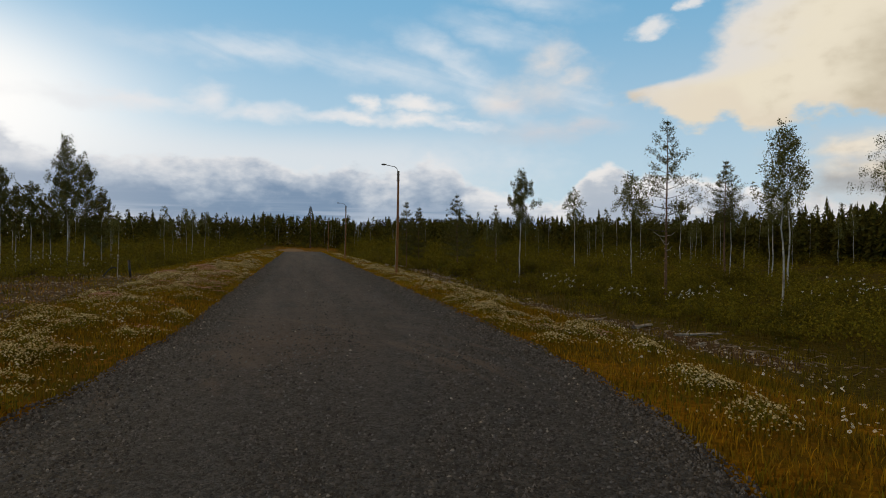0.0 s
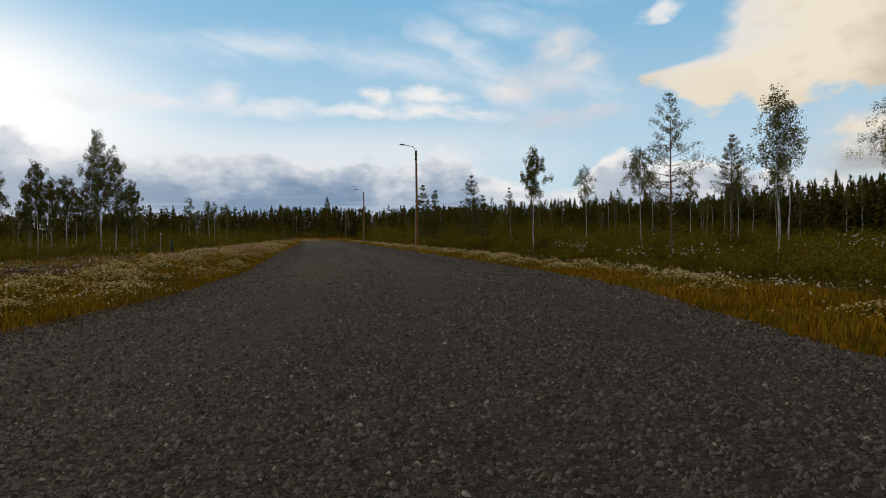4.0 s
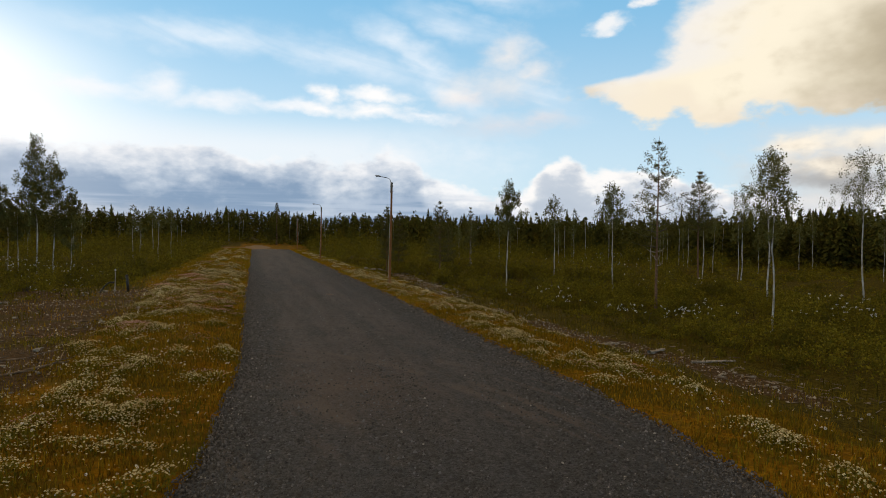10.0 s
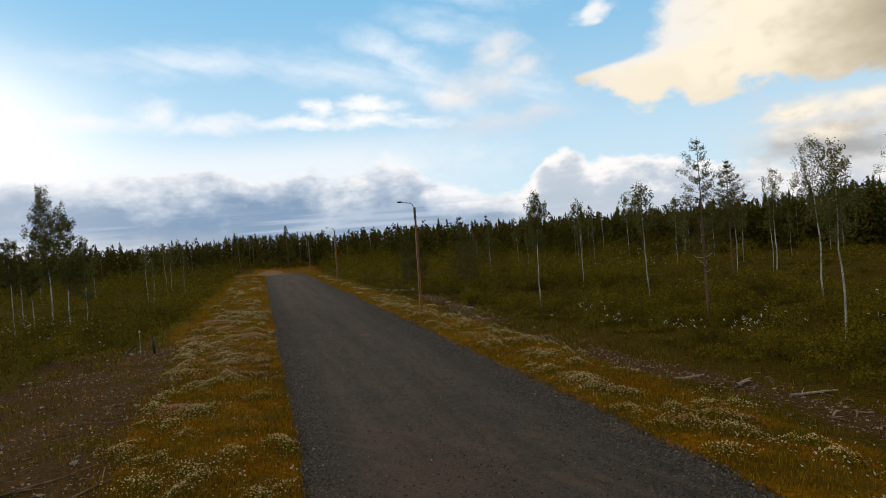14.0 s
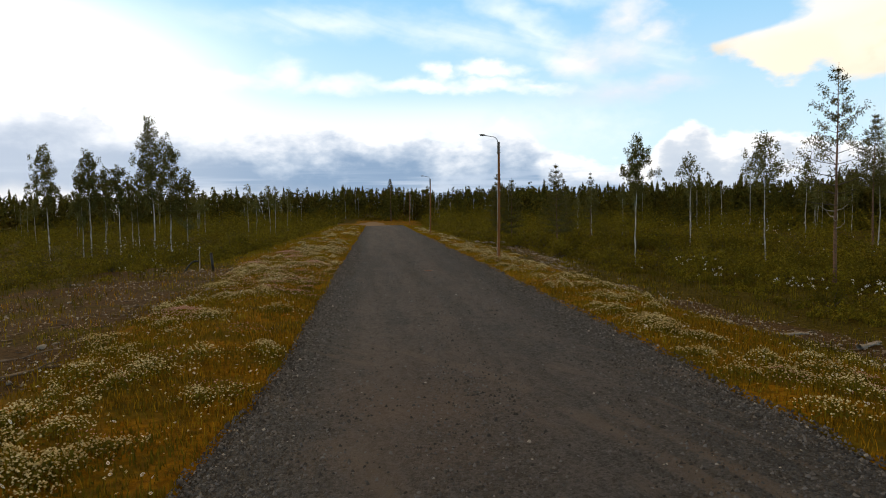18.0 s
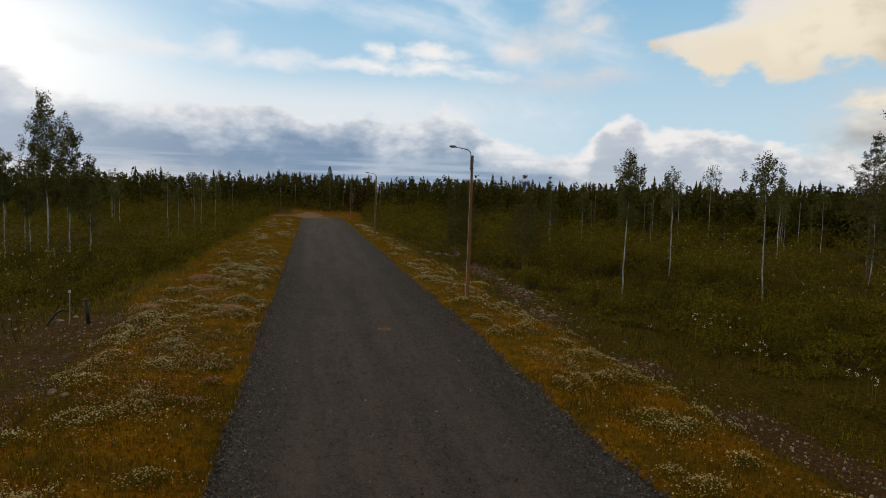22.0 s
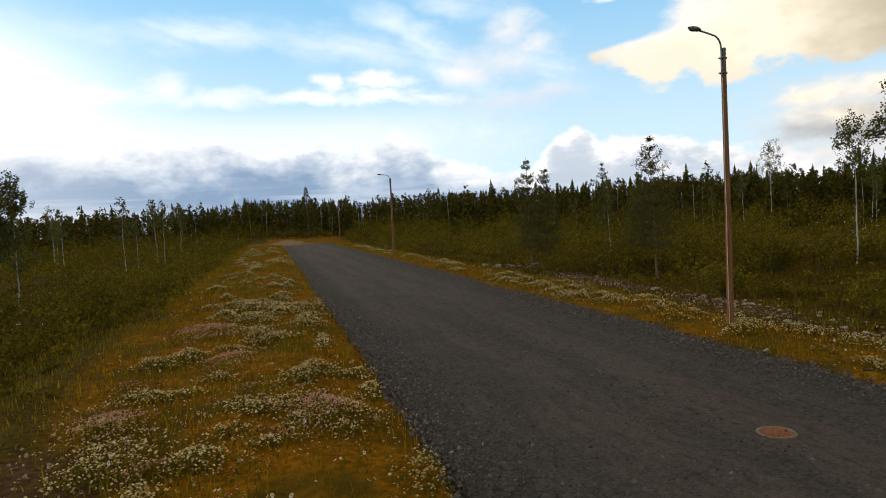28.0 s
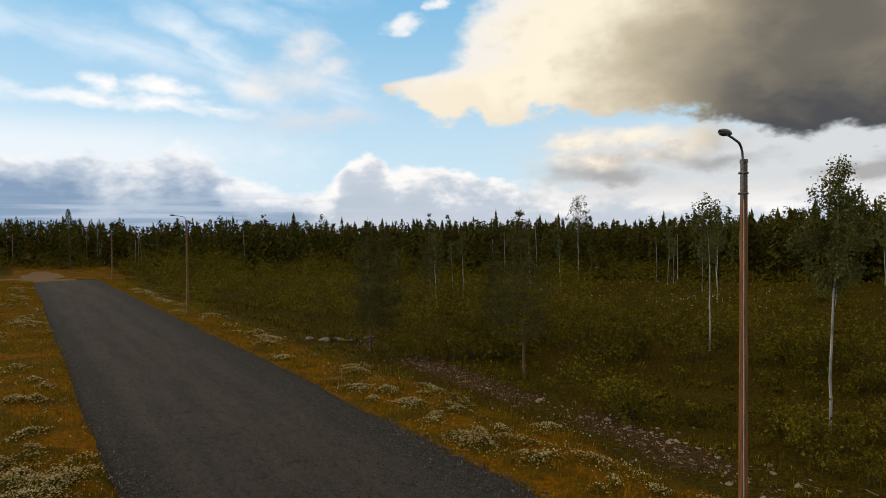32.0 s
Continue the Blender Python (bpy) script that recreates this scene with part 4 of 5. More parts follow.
def deadwood(x, y, length, radius, yaw, name="log", label="bleached dead log lying on the ground", branches=0, seed=0):
    rnd = np.random.default_rng(seed + 100)
    wood = M_BRUSHWOOD if name == "fallen_branch" else M_DEADWOOD
    t = thing(name, pose(x, y, stand(x, y) + radius * 0.75, 0, rnd.uniform(-2, 2), yaw), label, "log" if radius > 0.05 else "branch")
    n = 9
    q = np.linspace(-0.5, 0.5, n)
    pts = np.stack([q * length, np.cumsum(rnd.normal(0, 0.035, n)) * length * 0.3, 0.02 * np.sin(q * 5)], 1)
    v, f = tube_np(pts, radius * np.linspace(1.0, 0.55, n) * rnd.uniform(0.85, 1.1, n), 8)
    part_np("log_trunk" if radius > 0.05 else "branch_stem", v, f, wood, t, "", True)
    for b in range(branches):
        i = int(rnd.integers(2, n - 1))
        d = np.array([rnd.uniform(0.3, 1), rnd.choice([-1, 1]) * rnd.uniform(0.4, 1), rnd.uniform(0, 0.35)]) * length * 0.28
        v, f = tube_np([pts[i], pts[i] + d * 0.5 + (0, 0, 0.02), pts[i] + d], radius * np.array([0.5, 0.35, 0.18]), 6)
        part_np("side_twig", v, f, wood, t, "", True)


deadwood(10.4, 14.3, 0.95, 0.060, 22, seed=1, branches=1)
deadwood(9.2, 15.3, 0.7, 0.045, -30, seed=2, branches=1)
deadwood(11.0, 12.4, 1.3, 0.045, -14, seed=3, branches=2)
deadwood(8.4, 16.8, 0.6, 0.055, 40, seed=4)
deadwood(9.8, 10.6, 0.8, 0.04, 35, seed=14, branches=2)
deadwood(-6.6, 11.6, 1.9, 0.035, 52, "fallen_branch", "bare dead branch lying on the soil", 4, 5)
deadwood(-7.9, 12.6, 2.4, 0.040, 35, "fallen_branch", "bare dead branch lying on the soil", 4, 6)
deadwood(-7.4, 20.0, 1.0, 0.05, 5, "fallen_branch", "short dark branch lying on the soil", 1, 7)
deadwood(5.6, 31.2, 1.5, 0.022, -24, "fallen_branch", "thin bleached branch at the edge of the gravel", 3, 8)
deadwood(8.0, 47.0, 1.2, 0.03, 30, "fallen_branch", "thin bleached branch in the verge", 2, 9)
deadwood(13.0, 28.0, 1.6, 0.03, 60, "fallen_branch", "thin bleached branch in the brush", 2, 10)


def brushwood(rnd):
    """Short broken sticks and bark strewn about the logs and over the bare soil."""
    out = []
    for cx, cy, sx, sy, n in ((10.2, 13.4, 0.9, 2.2, 130), (11.2, 9.5, 0.8, 1.6, 70), (-7.6, 17.5, 0.9, 1.4, 50), (-8.6, 12.5, 1.6, 2.4, 70), (-7.4, 25.0, 0.7, 2.0, 50), (9.2, 38.0, 0.8, 3.0, 70)):
        for k in range(n):
            x, y, q, ln = cx + rnd.normal(0, sx), cy + rnd.normal(0, sy), rnd.uniform(0, math.pi), rnd.uniform(0.08, 0.45)
            d = np.array([math.cos(q), math.sin(q), rnd.normal(0, 0.12)]) * ln * 0.5
            c = np.array([x, y, stand(x, y) + 0.012])
            out.append(tube_np([c - d, c + rnd.normal(0, 0.012, 3), c + d], np.array([1, 0.9, 0.6]) * rnd.uniform(0.005, 0.02), 4))
    v, f = merged(out)
    tagged(part_np("brushwood", v, f, M_BRUSHWOOD), "broken sticks and bark strewn on bare ground", "sticks", kind="stuff")


brushwood(np.random.default_rng(77))


# ---- trees ----
def tree_shapes(kind, h, seed, base=0.45, wide=1.0, leaves=1500, sparse=False, limbs_n=26, leaf=1.0):
    """Arrays for trunk, limbs and crown of one tree of height h, foot at the origin."""
    rnd = np.random.default_rng(seed)
    n = 14
    zs = np.linspace(-0.15, h, n)
    bend = 0.035 if kind == "birch" else 0.012
    px = np.cumsum(rnd.normal(0, bend, n)) * h / 10
    py = np.cumsum(rnd.normal(0, bend, n)) * h / 10
    px, py = px - px[0], py - py[0]
    trunk = np.stack([px, py, zs], 1)
    r0 = h * (0.0058 if kind == "birch" else 0.0085)
    rad = r0 * (1 - 0.93 * (np.clip(zs, 0, h) / h) ** 1.1)
    rad[0] *= 1.25

    def at(z):
        return np.array([np.interp(z, zs, px), np.interp(z, zs, py), z]), float(np.interp(z, zs, rad))

    limbs, pts = [], []
    if kind == "birch":
        m = limbs_n + int(h > 8.5 and leaves > 4000) * 14
        leaves = int(leaves * 1.35 / leaf ** 1.5)
        for i in range(m):
            u = (i + rnd.random()) / m
            z = h * (base + (0.97 - base) * u)
            o, r = at(z)
            a = i * 2.4 + rnd.normal(0, 0.5)
            ln = wide * h * 0.17 * (0.10 + 1.15 * min(1.0, (u + 0.16) / 0.34) * (1 - u) ** 0.62) * rnd.uniform(0.6, 1.2)
            d = np.array([math.cos(a), math.sin(a), 0])
            p1, p2, p3 = o + d * ln * 0.45 + (0, 0, ln * 0.55), o + d * ln * 0.85 + (0, 0, ln * 0.75), o + d * ln * 1.1 + (0, 0, ln * rnd.uniform(0.2, 0.65))
            limbs.append(tube_np([o, p1, p2, p3], np.array([0.45, 0.30, 0.18, 0.08]) * max(r, 0.012), 5))
            k = max(4, int(leaves / m * ln / (wide * h * 0.125)))
            t = 0.06 + 0.92 * rnd.random(k)
            path = np.array([o, p1, p2, p3])
            c = np.stack([np.interp(t * 3, [0, 1, 2, 3], path[:, j]) for j in range(3)], 1)
            # leaves gather in a few hanging sprays along the limb
            spray = np.minimum((t * 5).astype(int), 4)
            wide_ = max(ln * 0.15, h * 0.020)
            c = np.stack([np.interp(((spray + 0.6) / 5.2) * 3, [0, 1, 2, 3], path[:, j]) for j in range(3)], 1) * 0.7 + c * 0.3
            mid = rnd.normal(0, 1, (5, 3)) * wide_ * 0.75
            tw = mid[spray] + np.clip(rnd.normal(0, 1, (k, 3)), -1.7, 1.7) * wide_ * 0.55 * np.array([1, 1, 1.5])
            tw[:, 2] -= np.abs(rnd.normal(0, 0.10, k)) * ln
            pts.append(c + tw)
        lv, lf = cards(np.concatenate(pts), np.random.default_rng(seed + 1).uniform(0.11, 0.23, sum(len(p) for p in pts)) * leaf, rnd, 1.2)
    else:
        leaves, leaf = leaves * 2.0, max(leaf, 0.62)
        whorls = max(7, int(h * (1 - base) / 0.40))
        for i in range(whorls):
            u = (i + 0.5 * rnd.random()) / whorls
            z = h * (base + (0.985 - base) * u)
            o, r = at(z)
            for b in range(3 if sparse else 5):
                a = b * 2 * math.pi / (3 if sparse else 5) + i * 0.9 + rnd.normal(0, 0.35)
                prof = (1.0 - u) ** 0.9 * (0.6 + 0.45 * min(1, u * 4)) + 0.03
                ln = wide * h * 0.19 * prof * rnd.uniform(0.55, 1.25)
                d = np.array([math.cos(a), math.sin(a), 0])
                up = 0.18 + 0.6 * u
                p1, p2 = o + d * ln * 0.55 + (0, 0, ln * up * 0.4), o + d * ln + (0, 0, ln * up)
                limbs.append(tube_np([o, p1, p2], np.array([0.30, 0.2, 0.09]) * max(r, 0.014) + 0.004, 5))
                k = max(5, int(leaves * 1.25 / whorls / (3 if sparse else 5) * (0.06 + 1.65 * prof)))
                t = rnd.uniform(0.5 if sparse else 0.38, 1.10, k)
                c = o + (p1 - o) * np.clip(t / 0.55, 0, 1)[:, None] + (p2 - p1) * np.clip((t - 0.55) / 0.45, 0, 1.15)[:, None]
                clump = np.round(t * 5) / 5
                tw = rnd.normal(0, 1, (k, 3)) * (0.045 + 0.060 * ln) + (np.sin(clump * 40 + i)[:, None] * np.array([[-d[1], d[0], 0]])) * ln * 0.22
                pts.append(c + tw + (0, 0, 0.02))
        lv, lf = cards(np.concatenate(pts), np.random.default_rng(seed + 1).uniform(0.15, 0.28, sum(len(p) for p in pts)) * leaf, rnd, 0.42, 0.7)
    tv, tf = tube_np(trunk, rad, 9)
    return (tv, tf), limbs, (lv, lf)


def build_tree(kind, h, seed, label, group="", **how):
    trunk, limbs, crown = tree_shapes(kind, h, seed, **how)
    t = thing("birch_tree" if kind == "birch" else "pine_tree", Matrix(), label, "tree", group)
    birch = kind == "birch"
    part_np("trunk", *trunk, M_BIRCHBARK if birch else M_PINEBARK, t, "slender white trunk" if birch else "brown bark", True)
    for v, f in limbs:
        part_np("limb", v, f, M_TWIG, t, "", True)
    part_np("crown", *crown, M_BIRCHLEAF if birch else M_NEEDLE, t)
    return t


def plant(t, x, y, yaw=0.0, s=1.0, lean=0.0):
    m = pose(x, y, stand(x, y), lean, 0, yaw)
    t.matrix_world = m @ Matrix.Diagonal((s, s, s, 1))
    return t


BIRCH, PINE = "birch", "pine"
NAMED = [   # kind, x, y, height, start of crown, width, leaves, open crown, what sets it apart
    (BIRCH, 15.05, 39.1, 7.9, 0.50, 0.62, 2100, False, "slender young birch with narrow crown at the verge"),
    (PINE, 18.3, 26.0, 9.3, 0.36, 1.05, 2100, True, "tall thin pine with open sparse crown"),
    (BIRCH, 19.2, 18.9, 7.9, 0.46, 0.66, 1150, False, "tall birch with white trunk and full crown"),
    (BIRCH, 26.0, 26.6, 8.9, 0.50, 0.80, 1100, False, "tall birch with white trunk behind low brush"),
    (BIRCH, 24.2, 40.2, 8.2, 0.55, 0.95, 1500, True, "birch with thin wide crown in the brush"),
    (BIRCH, 23.3, 48.6, 7.4, 0.55, 0.75, 800, False, "small birch with rounded crown in the brush"),
    (PINE, 34.5, 43.7, 9.8, 0.45, 1.0, 3600, False, "pine with dense rounded crown and reddish trunk"),
    (BIRCH, 35.6, 44.6, 7.4, 0.50, 0.75, 900, False, "slim birch beside a pine"),
    (BIRCH, 34.8, 28.1, 9.6, 0.48, 0.95, 1300, False, "tall birch with loose spreading crown"),
    (BIRCH, 40.2, 45.2, 9.0, 0.50, 0.75, 1000, False, "slender birch before the forest"),
    (BIRCH, 40.8, 60.0, 7.6, 0.55, 0.75, 800, False, "slender birch before the forest"),
    (BIRCH, 49.0, 83.0, 9.6, 0.5, 0.8, 900, False, "slender birch before the forest"),
    (PINE, 10.3, 58.3, 6.6, 0.18, 1.05, 2600, False, "young pine with whorled open branches"),
    (PINE, 13.4, 50.4, 6.9, 0.20, 1.2, 2800, False, "young pine with whorled open branches"),
    (PINE, 11.6, 58.9, 6.2, 0.18, 1.05, 2400, False, "young pine with whorled open branches"),
    (PINE, 15.5, 55.0, 5.6, 0.18, 1.0, 2200, False, "young pine with whorled open branches"),
    (PINE, 24.5, 75.4, 7.6, 0.2, 0.95, 1600, False, "young pine standing above the brush"),
    (BIRCH, -21.8, 66.0, 13.3, 0.34, 0.70, 5600, False, "tallest birch of the group beyond the bank"),
    (BIRCH, -21.2, 69.0, 11.4, 0.32, 0.80, 5000, False, "full-crowned birch beside the tallest one"),
    (BIRCH, -19.9, 70.0, 8.8, 0.24, 0.92, 3200, False, "low round-crowned birch beyond the bank"),
    (BIRCH, -27.6, 66.0, 10.4, 0.46, 0.72, 3600, False, "birch with tall white trunk beyond the bank"),
    (BIRCH, -25.0, 66.0, 8.8, 0.48, 0.75, 2600, False, "birch with white trunk beyond the bank"),
    (BIRCH, -24.3, 69.0, 7.9, 0.40, 0.75, 2300, False, "small birch with white trunk beyond the bank"),
    (BIRCH, -27.6, 69.5, 8.9, 0.40, 0.80, 2600, False, "birch with white trunk beyond the bank"),
    (BIRCH, -29.4, 68.5, 8.8, 0.34, 0.85, 2800, False, "broad birch in the group beyond the bank"),
    (BIRCH, -31.6, 66.5, 11.0, 0.40, 0.75, 3600, False, "tall birch at the end of the group beyond the bank"),
]
for k, (kind, x, y, h, base, wide, leaves, sparse, label) in enumerate(NAMED):
    tree = plant(build_tree(kind, h, 50 + k, label, base=base, wide=wide, leaves=leaves, sparse=sparse, leaf=0.45 if math.hypot(x, y) < 46 else 0.6 if math.hypot(x, y) < 62 else 0.78), x, y, 37 * k)
    if k == 1:      # bare dead limbs below the crown of the tall pine
        for z0, yaw, ln in ((2.75, 10, 0.75), (2.80, 190, 0.85), (2.95, 60, 0.5), (3.2, 140, 0.7), (3.25, -30, 0.6), (2.5, 250, 0.4)):
            q = radians(yaw)
            d = np.array([math.cos(q), math.sin(q), 0])
            v, f = tube_np([(0, 0, z0), d * ln * 0.55 + (0, 0, z0 + 0.05), d * ln + (0, 0, z0 + 0.25)], [0.026, 0.018, 0.007], 5)
            part_np("dead_limb", v, f, M_DEADWOOD, tree, "bleached bare limb", True)

# more of the thin birches that stand before the forest on both sides
STOCK = [build_tree(BIRCH, 8.0, 200 + k, "thin birch with pale trunk at the forest edge", "birches at the forest edge", base=0.45 + 0.04 * k, wide=0.65, leaves=620, limbs_n=13) for k in range(5)]
spots = []
for k in range(34):
    a = rng.random()
    spots.append((36 + 30 * rng.random(), 34 + 60 * a) if k % 2 else (-27 - 34 * rng.random(), 66 + 60 * a))
for k in range(10):
    spots.append((rng.uniform(-19, -14), rng.uniform(84, 120)) if k % 2 else (rng.uniform(24, 36), rng.uniform(62, 100)))
for k, (x, y) in enumerate(spots):
    s = rng.uniform(0.7, 1.15) if x < 0 else rng.uniform(0.55, 0.85)
    if k < 5:
        plant(STOCK[k], x, y, 70 * k, s)
    else:
        c = copy_thing(STOCK[k % 5], Matrix())
        plant(c, x, y, rng.uniform(0, 360), s, rng.uniform(-2.5, 2.5))


# ---- far forest ----
def forest_edge(az):
    return np.interp(az, [-180, -100, -60, -30, -12, 0, 8, 16, 26, 36, 48, 62, 95, 140, 180], [120, 130, 130, 140, 152, 145, 136, 118, 98, 84, 76, 72, 80, 110, 120])


def forest_arrays(n, rnd):
    """Conifers as tiers of ragged hanging branches, and round-topped birches between; the back rows show their tops alone."""
    az = np.where(rnd.random(n) < 0.86, rnd.uniform(-42, 80, n), rnd.uniform(-180, 180, n))
    deep = 42 * rnd.random(n) ** 1.25
    d = forest_edge(az) + deep
    x, y = d * np.sin(np.radians(az)), 20 + d * np.cos(np.radians(az))
    z = height(x, y)
    h = 6.6 + 1.9 * rnd.random(n) - 1.6 * sstep(az, 8, 34) + 0.5 * sstep(az, 38, 58) + 1.6 * (vnoise(x * 0.06, y * 0.06, 41) - 0.5)
    h = h * np.where(rnd.random(n) < 0.10, 1.16, 1.0) - 0.9 * hill(x, y)
    vs = []
    conif = rnd.random(n) < 0.5
    for i in range(n):
        near = 20 < az[i] < 72
        u0 = 0.10 if deep[i] > 12 else 0.0
        coarse = 0.55 if deep[i] > 12 else 1.0
        if conif[i]:
            per = 8 if near else 7
            tiers = int((24 if near else 19) * coarse)
            m = tiers * per
            u = u0 + (1 - u0) * np.repeat(np.arange(tiers) / tiers, per) + rnd.uniform(0, 0.05, m)
            a = rnd.uniform(0, 2 * np.pi, m)
            r = (1.02 - u) ** 0.85 * h[i] * 0.19 * rnd.uniform(0.5, 1.15, m) + 0.05
            zc = z[i] + h[i] * (0.08 + 0.90 * u)
            c = np.stack([x[i] + 0 * a, y[i] + 0 * a, zc + h[i] * 0.05], 1)
            o = np.stack([np.cos(a), np.sin(a), 0 * a], 1)
            s = np.stack([-np.sin(a), np.cos(a), 0 * a], 1)
            tip = c + o * r[:, None] - np.array([0, 0, 1]) * (h[i] * 0.065)
            w = np.minimum(r * 0.5, (0.13 if near else 0.19) / coarse)[:, None]
            v = np.stack([c, tip + s * w, tip - s * w], 1)
        else:
            m = int((220 if near else 130) * coarse)
            u = u0 + (1 - u0) * rnd.random(m)
            a = rnd.uniform(0, 2 * np.pi, m)
            r = h[i] * 0.17 * np.sin(np.pi * (0.12 + 0.86 * u)) * rnd.random(m) ** 0.5
            c = np.stack([x[i] + r * np.cos(a), y[i] + r * np.sin(a), z[i] + h[i] * (0.12 + 0.84 * u)], 1)
            v = c[:, None] + rnd.normal(0, (0.13 if near else 0.19) / coarse ** 0.6, (m, 3, 3))
        vs.append(v.reshape(-1, 3))
    v = np.concatenate(vs)
    return v, np.arange(len(v)).reshape(-1, 3)


v, f = forest_arrays(2900, np.random.default_rng(3))
tagged(part_np("far_forest", v, f, M_FOREST), "dense dark forest of spruce, pine and birch", "forest", kind="stuff")


def build_lone_spruce(x, y, h):
    rnd = np.random.default_rng(5)
    t = thing("spruce_tree", pose(x, y, stand(x, y)), "tall dark spruce standing above the forest", "tree")
    v, f = tube_np([(0, 0, -0.1), (0, 0, h * 0.5), (0, 0, h)], [0.2, 0.12, 0.02], 8)
    part_np("trunk", v, f, M_PINEBARK, t, "", True)
    m = 900
    u = rnd.random(m)
    a = rnd.uniform(0, 2 * np.pi, m)
    r = (1 - u) ** 0.8 * 2.1 * rnd.uniform(0.3, 1.1, m) + 0.1
    c = np.stack([r * np.cos(a), r * np.sin(a), h * (0.12 + 0.87 * u) - r * 0.35], 1)
    v, f = cards(c, 0.60 - 0.30 * u, rnd, 0.7)
    part_np("crown", v, f, M_FOREST, t)


build_lone_spruce(2.9, 148.0, 9.6)


# trunks of the front row of the forest
def forest_trunks(n, rnd):
    az = rnd.uniform(-42, 80, n)
    d = forest_edge(az) - 1 + 8 * rnd.random(n)
    x, y = d * np.sin(np.radians(az)), 20 + d * np.cos(np.radians(az))
    z = height(x, y)
    out = []
    for i in range(n):
        hh = rnd.uniform(4, 7)
        out.append(tube_np([(x[i], y[i], z[i] - 0.1), (x[i] + rnd.normal(0, 0.04), y[i], z[i] + hh * 0.5), (x[i] + rnd.normal(0, 0.1), y[i], z[i] + hh)], [0.05, 0.042, 0.028], 4))
    return merged(out)


v, f = forest_trunks(70, np.random.default_rng(8))
tagged(part_np("far_birch_trunks", v, f, M_BIRCHBARK), "pale thin birch trunks along the forest edge", "tree trunks", kind="stuff")


# ---- shrubs ----
def shell_leaves(c, r, size, rnd, low=-0.25):
    """Leaves laid like scales over round heaps: centres c, radii r, one leaf each."""
    n = len(c)
    d = rnd.normal(size=(n, 3))
    d[:, 2] = np.abs(d[:, 2]) + low
    d /= np.linalg.norm(d, axis=1, keepdims=True)
    p = c + d * (r * rnd.uniform(0.72, 1.12, n))[:, None]
    nrm = d + rnd.normal(0, 0.38, (n, 3))
    a = np.cross(nrm, rnd.normal(size=(n, 3)))
    a /= np.linalg.norm(a, axis=1, keepdims=True) + 1e-9
    b = np.cross(nrm / np.linalg.norm(nrm, axis=1, keepdims=True), a)
    s = np.broadcast_to(np.asarray(size, float), (n,))[:, None]
    v = np.stack([p - a * s * 0.5, p + b * s * 0.32, p + a * s * 0.5, p - b * s * 0.32], 1)
    return v.reshape(-1, 3), np.arange(4 * n).reshape(n, 4)


def shrub_arrays(rnd, h, w, leaves, leaf):
    """Upright stems and leaves of one shrub with its foot at the origin."""
    stems, pts = [], []
    k = 7
    for i in range(k):
        a, r = rnd.uniform(0, 2 * np.pi), w * 0.5 * rnd.random() ** 0.6
        tip = np.array([r * math.cos(a), r * math.sin(a), h * rnd.uniform(0.55, 1.05) * (1 - 0.35 * (2 * r / w) ** 2)])
        stems.append(tube_np([tip * (0.12, 0.12, -0.02), tip * (0.55, 0.55, 0.5), tip], [0.011, 0.008, 0.004], 3))
        q = rnd.choice([0.42, 0.66, 0.90], leaves // k)
        c = np.stack([tip[0] * q ** 0.9, tip[1] * q ** 0.9, tip[2] * q], 1)
        pts.append(shell_leaves(c, h * rnd.uniform(0.13, 0.22) * (1.25 - 0.5 * q), rnd.uniform(leaf * 0.6, leaf * 1.3, len(q)), rnd, -0.5))
    return stems, merged(pts)


def build_shrub(seed, h, w, label):
    rnd = np.random.default_rng(seed)
    s, l = shrub_arrays(rnd, h, w, 480, 0.075)
    t = thing("shrub", Matrix(), label, "shrub", "shrubs near the road")
    for v, f in s:
        part_np("stem", v, f, M_TWIG, t)
    part_np("foliage", *l, M_BUSH, t)
    return t


SHRUBS = [build_shrub(400 + k, 0.9 + 0.12 * k, 1.2 + 0.1 * k, "leafy green willow shrub in the brush") for k in range(5)]


def brush_height(x, y):
    """How high the growth stands, in metres; zero where there is none."""
    left = sstep(-x, 9.0, 11.0) * sstep(y, 30, 38) * (1.15 + 0.55 * sstep(y, 35, 60) + 0.8 * sstep(y, 95, 140))
    left = np.maximum(left, sstep(-x, 13.0, 15.0) * sstep(y, 2, 12) * 0.6)
    left = np.maximum(left, sstep(-x, 10.3, 12.0) * sstep(y, 18, 24) * 0.75)
    left = np.maximum(left, sstep(-x, 7.8, 9.0) * sstep(y, 34, 40) * 0.5)
    edge = 11.5 - 1.6 * sstep(y, 26, 40) - 2.0 * sstep(y, 60, 100)
    right = sstep(x, edge, edge + 2.0) * (0.64 + 0.42 * sstep(y, 18, 42) + 1.15 * sstep(y, 42, 58) + 0.6 * sstep(y, 85, 125))
    right = right + 0.7 * np.exp(-((x - 17.8) / 1.3) ** 2 - ((y - 20.6) / 1.0) ** 2)
    right = right * (1 - 0.45 * sstep(x, 26, 34) * sstep(y, 78, 50))
    back = np.maximum(sstep(y, 148, 158) * 2.9, sstep(y, 112, 128) * sstep(np.abs(x - 1), 8, 12) * 2.3) * sstep(np.abs(x), 90, 60)
    patch = 0.12 + 1.55 * sstep(0.55 * vnoise(x * 0.30, y * 0.30, 51) + 0.45 * vnoise(x * 0.75, y * 0.75, 52), 0.26, 0.74)
    return np.maximum(np.maximum(left, right), back) * patch


